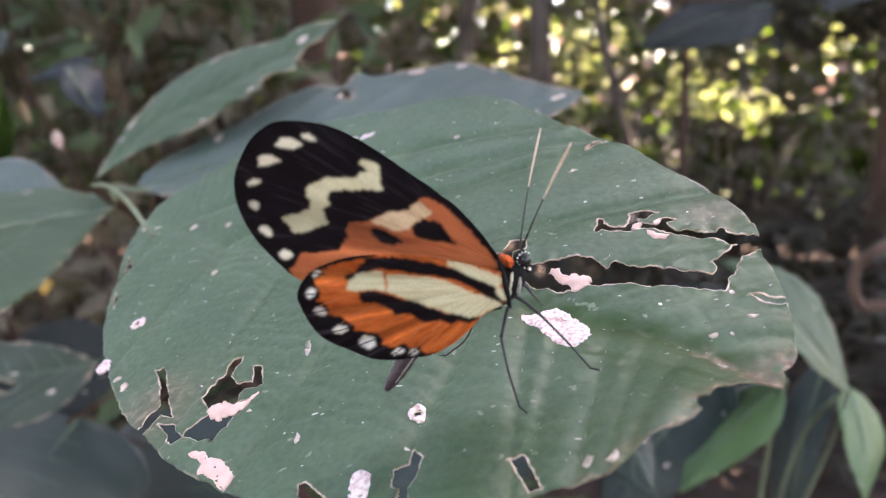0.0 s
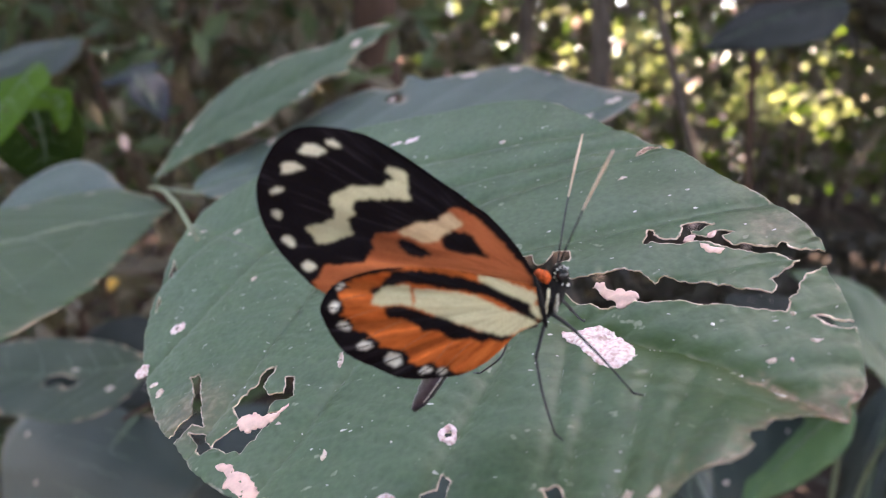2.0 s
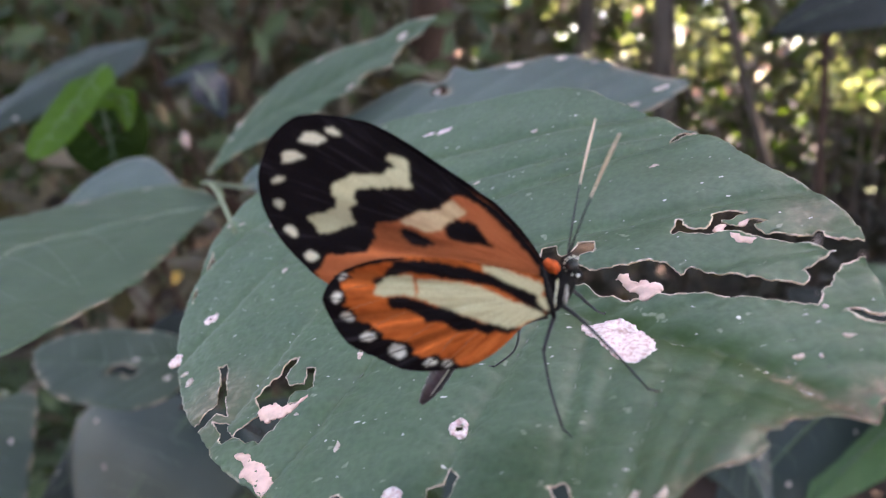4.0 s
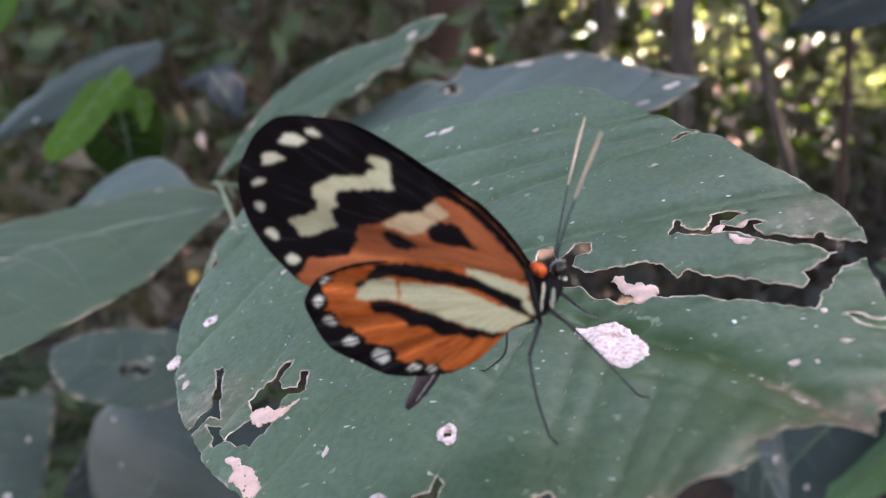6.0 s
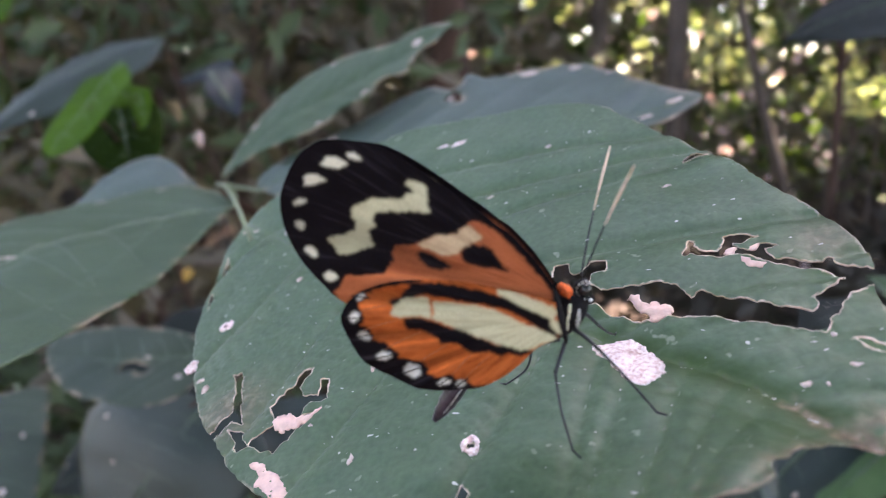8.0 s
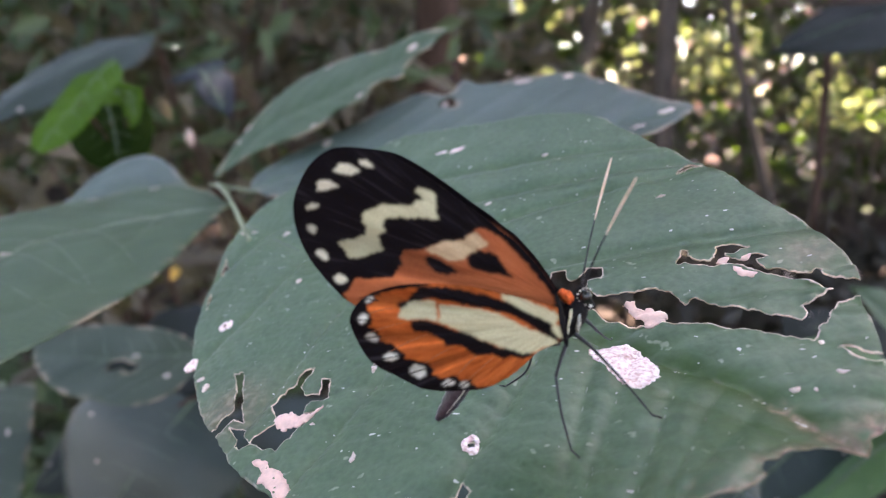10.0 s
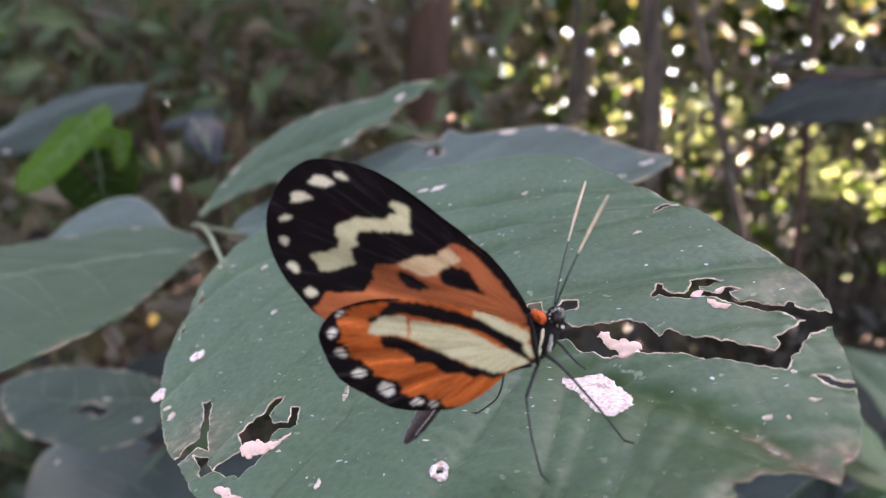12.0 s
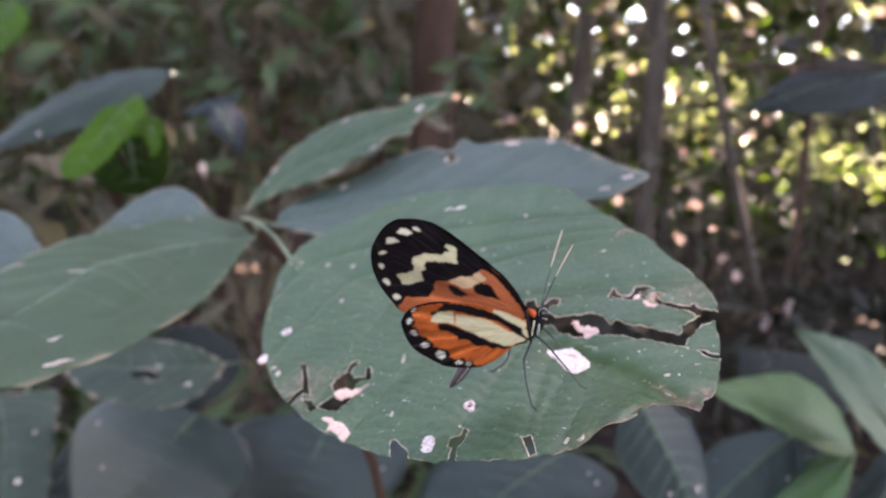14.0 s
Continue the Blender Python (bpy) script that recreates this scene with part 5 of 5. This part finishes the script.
HIND = [(18.9, -3.8), (16.8, -2.9), (13.5, -2.2), (10.3, -1.5), (7.0, -1.1), (3.8, -0.9), (0.5, -1.0), (-2.1, -1.7), (-4.4, -2.7), (-5.8, -3.9), (-6.6, -5.6), (-6.3, -7.3), (-5.6, -9.0), (-4.2, -10.8), (-2.2, -12.4), (0.1, -13.5), (2.8, -14.4), (5.4, -14.8), (7.8, -14.5), (10.2, -14.0), (12.9, -12.6), (14.9, -10.8), (16.5, -9.1), (18.2, -8.2), (19.5, -7.3)]
ORANGE_F = [(-7.4, -2.8), (-6.7, -2.0), (-6.0, -0.8), (-2.7, -0.7), (-1.4, -0.6), (-0.7, 0.6), (-0.2, 1.1), (-0.5, 1.8), (0.0, 2.7), (1.3, 2.9), (2.6, 3.2), (4.2, 3.9), (7.1, 4.4), (8.3, 5.6), (9.7, 5.8), (11.1, 5.0), (13.2, 3.3), (15.5, 0.8), (17.1, -1.1), (18.6, -3.1), (16.8, -4.4), (3.7, -5.7), (-2.9, -5.6), (-6.8, -4.2)]
SPOT_1 = [(2.4, 2.0), (3.2, 2.3), (4.2, 1.9), (5.5, 1.2), (6.5, 0.4), (6.3, 0.1), (4.5, -0.0), (3.5, 0.4), (2.7, 1.2)]
SPOT_2 = [(7.6, 2.1), (8.1, 2.8), (8.9, 3.2), (10.3, 3.0), (11.3, 2.6), (11.9, 1.5), (12.8, 0.3), (13.4, -0.2), (12.2, 0.1), (10.3, 0.3), (8.9, 0.7), (7.7, 1.2)]
PEACH = [(2.5, 3.0), (3.3, 3.5), (4.2, 3.8), (4.9, 4.3), (6.2, 4.2), (7.0, 4.3), (7.7, 4.9), (8.3, 5.5), (8.7, 5.3), (9.7, 4.3), (10.1, 3.9), (9.4, 3.5), (8.4, 3.1), (7.7, 2.5), (7.4, 2.0), (6.1, 1.8), (4.8, 2.0), (3.9, 2.4)]
ZIGZAG = [(1.71, 10.54), (2.16, 10.5), (3.39, 10.13), (3.7, 9.56), (3.7, 8.28), (4.0, 7.19), (3.98, 6.9), (0.8, 7.0), (-2.14, 6.9), (-2.6, 6.22), (-2.48, 4.98), (-3.29, 4.55), (-2.88, 3.32), (-2.55, 2.93), (-3.67, 2.49), (-5.94, 1.7), (-6.72, 1.78), (-7.23, 2.3), (-7.34, 2.91), (-8.12, 3.58), (-7.93, 3.71), (-5.94, 4.11), (-4.86, 4.76), (-4.5, 5.64), (-5.01, 6.05), (-5.03, 7.39), (-3.82, 7.82), (-2.28, 8.5), (0.93, 8.4), (1.31, 9.03), (2.2, 9.3), (1.39, 10.05)]
ORANGE_H = [(-0.1, -1.6), (-1.8, -2.1), (-3.5, -2.7), (-3.6, -3.4), (-4.4, -3.9), (-4.2, -4.9), (-3.6, -5.6), (-4.3, -6.6), (-3.0, -7.3), (-3.0, -8.4), (-1.7, -8.7), (0.2, -9.8), (0.2, -10.5), (2.9, -11.1), (3.5, -11.6), (3.8, -12.6), (4.8, -12.8), (6.5, -12.5), (7.2, -13.2), (8.5, -13.2), (9.2, -14.0), (11.2, -13.6), (13.2, -12.5), (14.9, -11.0), (16.4, -9.4), (18.2, -8.2), (19.5, -7.5), (19.1, -3.8), (16.8, -2.9), (13.5, -2.2), (10.3, -1.5), (7.0, -1.1), (3.8, -0.9)]
BAND_1 = [(1.2, -1.9), (1.8, -1.3), (3.1, -1.2), (5.1, -1.3), (7.7, -1.7), (10.3, -2.2), (12.2, -2.8), (14.2, -3.7), (15.8, -4.5), (17.8, -5.2), (18.5, -6.5), (19.1, -7.9), (18.7, -8.2), (17.8, -7.2), (16.2, -6.5), (14.8, -5.4), (12.9, -4.5), (10.3, -3.9), (7.6, -3.5), (5.0, -3.0), (3.1, -2.8), (1.4, -3.1), (0.4, -3.6), (-0.2, -4.3), (-0.8, -3.9), (-0.2, -3.3), (0.6, -2.9)]
CREAM_1 = [(11.6, -1.9), (13.5, -2.2), (15.5, -2.9), (17.1, -3.5), (18.1, -4.1), (18.4, -5.1), (18.5, -6.1), (17.8, -5.4), (16.5, -4.8), (15.2, -4.3), (13.5, -3.4), (12.2, -2.7)]
CREAM_2 = [(-0.6, -4.6), (0.4, -3.6), (1.4, -3.1), (3.1, -3.0), (3.9, -3.1), (4.1, -3.6), (4.5, -3.6), (6.3, -3.6), (9.0, -3.9), (11.6, -4.5), (13.5, -5.4), (14.8, -6.1), (16.8, -6.8), (18.5, -7.5), (19.1, -8.2), (17.2, -8.5), (15.5, -9.4), (13.5, -9.2), (11.5, -8.5), (9.6, -7.8), (7.6, -7.1), (6.0, -6.4), (4.5, -5.7), (3.0, -5.3), (0.4, -5.5), (-0.6, -5.1)]
BAND_2 = [(0.7, -5.8), (2.0, -5.5), (3.3, -5.5), (4.6, -6.0), (6.3, -6.7), (8.2, -7.3), (10.2, -8.1), (12.2, -8.8), (14.2, -9.2), (16.2, -9.4), (14.9, -10.1), (13.2, -9.9), (12.2, -10.3), (11.2, -9.6), (9.5, -9.9), (8.5, -9.9), (7.9, -9.2), (6.6, -8.6), (5.2, -8.6), (4.4, -7.7), (3.0, -7.2), (1.3, -7.2), (1.0, -6.7)]


ROOT_DARK = [(18.5, -2.7), (19.5, -3.1), (20.4, -5.8), (20.7, -9.3), (19.5, -8.9), (18.9, -7.3), (18.6, -6.2), (19.0, -5.1), (18.9, -4.0)]
ROOT_TUFTS = [[(17.1, -4.2), (18.0, -3.8), (18.8, -4.3), (18.8, -5.1), (18.3, -5.5), (17.5, -5.1)], [(18.0, -5.8), (18.6, -5.5), (19.1, -6.1), (19.3, -7.3), (18.8, -7.2), (18.3, -6.6)]]
CROSS = [(3.8, -2.9), (4.3, -2.9), (4.4, -4.2), (4.3, -5.5), (4.1, -5.5), (4.0, -4.3)]
FORE_SPOTS = [
    [(-8.6, 12.4), (-8.0, 12.7), (-7.9, 13.2), (-6.8, 13.3), (-5.6, 12.7), (-5.3, 12.3), (-6.3, 11.9), (-7.8, 12.0)],
    [(-5.4, 13.7), (-4.6, 13.7), (-3.8, 13.1), (-3.6, 12.8), (-4.6, 12.9), (-5.3, 13.3)],
    [(-10.6, 10.9), (-9.8, 11.2), (-8.8, 11.1), (-7.8, 10.5), (-8.9, 10.3), (-9.5, 9.9), (-10.6, 9.9), (-10.5, 10.4)],
    [(-12.0, 8.0), (-11.2, 8.4), (-10.4, 8.3), (-10.4, 8.0), (-11.3, 7.6), (-11.9, 7.5)],
    [(-11.9, 5.5), (-11.4, 5.7), (-10.8, 5.5), (-10.8, 4.9), (-11.3, 4.6), (-11.9, 5.1)],
    [(-11.0, 2.2), (-10.6, 2.7), (-9.8, 2.6), (-9.5, 2.1), (-9.4, 1.5), (-9.9, 1.4), (-10.5, 1.8)],
    [(-8.7, -0.7), (-8.0, -0.2), (-7.3, -0.5), (-7.0, -1.0), (-7.6, -1.5), (-8.4, -1.3)],
]
HIND_SPOTS = [
    [(-4.7, -3.3), (-4.2, -2.9), (-3.7, -2.9), (-3.8, -3.3), (-4.6, -3.7)],
    [(-5.6, -5.6), (-5.1, -4.9), (-4.3, -5.0), (-4.5, -5.9), (-5.1, -6.3), (-5.5, -6.1)],
    [(-4.8, -8.1), (-4.5, -7.5), (-3.7, -7.5), (-3.2, -8.2), (-3.3, -8.6), (-3.9, -8.6)],
    [(-2.5, -10.3), (-1.8, -9.8), (-0.8, -9.9), (-0.6, -10.5), (-1.5, -10.9), (-2.3, -10.7)],
    [(0.7, -12.0), (1.5, -11.3), (2.7, -11.9), (2.8, -12.8), (1.8, -13.1), (0.8, -12.6)],
    [(4.8, -13.6), (5.5, -13.0), (6.3, -13.2), (6.3, -13.7), (5.1, -14.1)],
    [(6.9, -14.1), (7.4, -13.4), (8.0, -13.4), (8.2, -13.8), (7.5, -14.2)],
]


def wing(name, parent, outline, regions, base, pleats, lift, crease, mirror=False, label=""):
    """A wing membrane: the pattern's patches are fields of the net, each with its own scales."""
    rim = ring_points(outline, 0.35)
    fields = [(ring_points(r, 0.2, w, smooth=False), m) for r, m, w in regions]
    v, f = triangulated([rim], 0.24 if mirror else 0.13, lambda c: inside(c, rim))
    c = c0 = v[f].mean(1)
    # the scales of a patch reach over its border in fine streaks along the wing's rays
    out = c - np.array(base)
    far = np.hypot(*out.T)
    way = np.arctan2(out[:, 1], -out[:, 0])
    c = c + out / far[:, None] * (0.26 * np.array([noise.noise(Vector((a * 55, r * 0.35, 2.0))) + 0.6 * noise.noise(Vector((a * 160, r * 0.8, 6.0))) for a, r in zip(way, far)]))[:, None]
    slot = np.zeros(len(f), int)
    spot = c0 + (c - c0) * 0.15
    for r, m in fields:
        slot[inside(spot if m in (4, 6) else c, r)] = m
    # scales of neighbouring patches mingle along the borders
    blend = PIGMENT[slot]
    for _ in range(3):
        total, count = np.zeros((len(v), 4)), np.zeros((len(v), 1))
        for k in range(3):
            np.add.at(total, f[:, k], blend)
            np.add.at(count, f[:, k], 1)
        point = total / np.maximum(count, 1)
        blend = point[f].mean(1)

    def height(a, r):
        fold = np.abs(np.mod(a * pleats / np.pi + 0.3 * np.sin(3 * a), 2) - 1) - 0.5
        return lift + 0.004 * (r - 12) - 0.0005 * r ** 2 + crease * fold * np.clip((r - 5) / 14, 0, 1) + 0.03 * np.sin(a * pleats * 5.3 + r * 0.3)

    du, dv = v[:, 0] - base[0], v[:, 1] - base[1]
    ang, rad = np.arctan2(dv, -du), np.hypot(du, dv)
    z = height(ang, rad)
    # fold shading put into the pigment: darker furrows, lighter ridges
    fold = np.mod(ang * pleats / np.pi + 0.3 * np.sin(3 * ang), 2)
    fold_shade = np.exp(-((np.abs(fold - 1.0)) / 0.30) ** 2) * np.clip((rad - 7) / 8, 0, 1)
    fold_gleam = np.exp(-((np.abs(fold - 0.45)) / 0.14) ** 2) * np.clip((rad - 9) / 6, 0, 1)
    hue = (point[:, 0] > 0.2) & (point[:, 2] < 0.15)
    point[:, :3] *= np.where(hue, (1 - 0.5 * fold_shade) * (1 + 0.75 * fold_gleam), np.where(point[:, 0] > 0.3, 1 - 0.38 * fold_shade, 1))[:, None]
    # rubbed scales leave faint paler rays in the black
    rub = np.array([noise.noise(Vector((a * 34, r * 0.10, 8.0))) + 0.5 * noise.noise(Vector((a * 90, r * 0.25, 4.0))) for a, r in zip(ang, rad)])
    point[:, :3] += (np.where(point[:, 0] < 0.05, 0.034, 0.0) * np.clip(rub - 0.18, 0, 1) * np.clip((rad - 8) / 8, 0, 1))[:, None] * np.array((1.0, 0.86, 1.06))
    if mirror:
        z = -6.6 - 0.55 * z
        v = np.array(base) + (v - np.array(base)) * 0.965
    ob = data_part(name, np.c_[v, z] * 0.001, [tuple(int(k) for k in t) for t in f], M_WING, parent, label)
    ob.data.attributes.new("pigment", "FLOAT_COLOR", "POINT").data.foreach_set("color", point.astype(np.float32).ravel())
    for key, val in (("ray", ang), ("reach", rad * 0.001)):
        at = ob.data.attributes.new(key, "FLOAT", "POINT")
        at.data.foreach_set("value", val.astype(np.float32))
    s = ob.modifiers.new("thickness", "SOLIDIFY")
    s.thickness, s.offset = 0.00006, 0
    return ob, height


def butterfly():
    root = tagged(new("butterfly"), "orange, black and cream butterfly with closed wings on the chewed leaf", "butterfly")
    root.matrix_basis = WING_M
    mm = lambda *p: Vector(p) * 0.001
    fore = [(ORANGE_F, 5, 0.22), (PEACH, 3, 0.2), (SPOT_1, 0, 0.15), (SPOT_2, 0, 0.15), (ZIGZAG, 2, 0.18)] + [(q, 6, 0.12) for q in FORE_SPOTS]
    hind = [(ORANGE_H, 1, 0.25), (BAND_1, 0, 0.25), (CREAM_1, 2, 0.15), (CREAM_2, 2, 0.2), (CROSS, 1, 0.1), (BAND_2, 0, 0.25), (ROOT_DARK, 0, 0.2)] + [(q, 2, 0.2) for q in ROOT_TUFTS] + [(q, 4, 0.12) for q in HIND_SPOTS]
    for mirror in (False, True):
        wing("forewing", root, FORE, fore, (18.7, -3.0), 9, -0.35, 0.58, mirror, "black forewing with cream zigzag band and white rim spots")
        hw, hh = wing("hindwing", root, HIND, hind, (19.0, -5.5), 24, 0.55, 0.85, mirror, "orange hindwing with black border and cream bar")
        if mirror:
            continue
        # a dark vein parts each rim spot of the hindwing
        for q in HIND_SPOTS:
            cu, cv = np.mean(q, 0)
            d = Vector((cu - 19.0, cv + 5.5)).normalized()
            pts = [mm(cu + d.x * w, cv + d.y * w, float(hh(math.atan2(cv + d.y * w + 5.5, 19.0 - cu - d.x * w), math.hypot(cu + d.x * w - 19.0, cv + d.y * w + 5.5))) + 0.05) for w in (-1.1, -0.4, 0.4, 1.1)]
            part("vein", tube(pts, [0.00008] * 4, 5), M_BLACK, hw)
        # rust lines to the hindwing's rim: veins and the folds' shaded sides as colour
        b = (19.0, -5.5)
        for p, q in (((-4.3, -4.9), (-1.3, -4.2)), ((-4.1, -7.4), (0.2, -5.8)), ((-1.5, -9.6), (2.9, -7.5)), ((2.6, -11.2), (6.2, -8.7)), ((6.5, -12.7), (9.0, -9.9)), ((8.0, -13.3), (11.2, -9.9))):
            pts = []
            for k in range(10):
                t = k / 9
                u, v = p[0] + (q[0] - p[0]) * t, p[1] + (q[1] - p[1]) * t + 0.15 * math.sin(math.pi * t)
                pts.append(mm(u, v, float(hh(math.atan2(v - b[1], -(u - b[0])), math.hypot(u - b[0], v - b[1]))) + 0.01))
            part("vein", tube(pts, [0.00008 * (0.35 + 0.65 * math.sin(math.pi * (0.08 + 0.84 * k / 9))) for k in range(10)], 5), M_WINGVEIN, hw)
    # body
    axis = Matrix.Rotation(radians(52), 4, "Z")
    th = part("thorax", blob(mm(20.1, -6.1, -3.4), (0.0037, 0.0021, 0.0023), axis, 20, 0.06), M_BODY, root, "black thorax with cream side stripes")
    part("wing_root", blob(mm(19.2, -5.2, 0.1), (0.0035, 0.00045, 0.0006), Matrix.Rotation(radians(104), 4, "Z"), 14, 0.1), M_BODY, th)
    for u, v, a, l in ((20.3, -5.9, 83, 1.7), (21.45, -6.0, 86, 1.2)):
        part("stripe", blob(mm(u, v, -1.5), (0.001 * l, 0.00030, 0.0005), Matrix.Rotation(radians(a), 4, "Z"), 14, 0.5), M_CREAM if l > 1.5 else M_DOWN, th)
    part("collar", blob(mm(19.95, -3.0, -2.9), (0.00105, 0.0007, 0.0013), Matrix.Rotation(radians(-35), 4, "Z"), 18, 0.5), M_COLLAR, root, "bright orange hairy collar")
    hd = part("head", blob(mm(22.0, -2.7, -3.3), (0.0011, 0.0010, 0.0014), axis, 16, 0.05), M_BODY, root)
    for w in (-2.3, -4.3):
        part("eye", blob(mm(22.3, -2.8, w), (0.00080, 0.00095, 0.00070), None, 16), M_EYE, hd, "glossy dark grey compound eye")
    for w in (-2.8, -3.8):
        part("palp", blob(mm(22.95, -4.0, w), (0.00062, 0.00060, 0.00045), None, 10, 0.1), M_BODY, hd)
    part("palp_patch", blob(mm(22.95, -4.0, -2.40), (0.00026, 0.00024, 0.0001), None, 8), M_WHITE, hd)
    for k in range(9):
        a = radians(60 + 26 * k)
        part("white_fleck", blob(mm(22.3 + 0.98 * math.cos(a), -2.8 + 1.08 * math.sin(a), -2.35), (0.00017, 0.00013, 0.00012), None, 8), M_WHITE, hd)
    ab = spline([mm(18.6, -7.2, -3.4), mm(14.5, -9.6, -3.5), mm(10.2, -11.9, -3.4), mm(7.4, -14.9, -3.3), mm(5.7, -17.9, -3.2), mm(4.1, -20.3, -3.1)], 26)
    part("abdomen", tube(ab, [0.0011 + 0.0004 * math.sin(math.pi * i / 25) + 0.00007 * math.sin(i * 2.6) - 0.00075 * (i / 25) ** 5 for i in range(26)], 14), M_ABDOMEN, root, "slender dark purplish abdomen")
    # thin grey tube stands in for the sheen along the abdomen
    part("stripe", tube(spline([mm(8.6, -13.9, -1.9), mm(7.2, -16.2, -1.95), mm(5.3, -19.0, -2.2)], 8), [0.00005, 0.00007, 0.00009, 0.0001, 0.0001, 0.00009, 0.00007, 0.00004], 6), M_DOWN, root, "added pale highlight along the abdomen")
    # antennae: black shaft, tan club
    feelers = []
    for tip in ((25.6, 13.7, -9.3), (26.1, 12.7, 3.7)):
        b, t = mm(21.9, -1.6, -3.3 + (0.5 if tip[2] > 0 else -0.5)), mm(*tip)
        line = spline([b, b.lerp(t, 0.35) + mm(-0.25, 0, 0), b.lerp(t, 0.7) + mm(-0.2, 0, 0), t], 26)
        shaft = part("antenna", tube(line[:13], [0.00013 - 0.000003 * i for i in range(13)], 7), M_LEG, root, "thin black antenna with tan club")
        part("club", tube(line[12:], [0.000095 + 0.00008 * math.sin(math.pi * min(1, i / 13 * 0.92)) ** 1.5 for i in range(14)], 8), M_CLUB, shaft, "tan club")
        feelers.append((shaft, b))
    legs = (((21.0, -7.5, -2.2), (23.9, -9.5, -0.5), (27.5, -13.2, -0.2), (31.0, -17.2, -0.2)),
            ((22.3, -6.2, -4.5), (25.0, -9.3, -9.0), (27.0, -11.7, -13.0), (29.0, -14.1, -19.0)),
            ((20.2, -8.9, -2.2), (18.7, -12.0, 1.0), (19.4, -16.0, 2.6), (20.8, -20.6, 3.2)),
            ((19.6, -9.4, -3.6), (16.3, -11.0, -5.0), (16.0, -16.6, -11.5), (13.4, -20.2, -14.6)))
    for hip, knee, ankle, foot in legs:
        h, k, a, f = mm(*hip), mm(*knee), mm(*ankle), mm(*foot)
        thigh = part("leg", tube(spline([h, h.lerp(k, 0.5) + mm(0, 0.15, 0), k], 8), [0.00026, 0.00028, 0.00027, 0.00025, 0.00023, 0.00021, 0.00022, 0.00024], 7), M_LEG, root)
        part("shin", tube(spline([k, a, f], 14), [0.00018 - 0.000005 * i for i in range(14)], 7), M_LEG, thigh)
        part("foot", tube([f, f + Vector(((f - a).x, (f - a).y * 0.25, (f - a).z)).normalized() * 0.0013], [0.00015, 0.00009], 6), M_LEG, thigh)
    return feelers


def motions():
    """The antennae sway a little towards each other and back."""
    for (shaft, root), turns in zip(FEELERS, (((0, 0), (3.7, 0), (5.8, -0.6), (6.2, -0.2), (6.5, -0.5), (7.0, -0.7), (7.2, 0.0), (10, 0), (14, 0)),
                                              ((0, 0), (3.7, 0), (5.8, 1.2), (6.2, 0.8), (6.5, 1.7), (7.0, 1.8), (7.2, 0.3), (7.5, 0), (10, 0), (14, 0)))):
        walk(shaft, [(t, Matrix.Translation(root) @ Matrix.Rotation(radians(a), 4, "Z") @ Matrix.Translation(-root)) for t, a in turns])


ground()
woods()
canopy()
trees()
undergrowth()
shrubs()
FEELERS = butterfly()
motions()
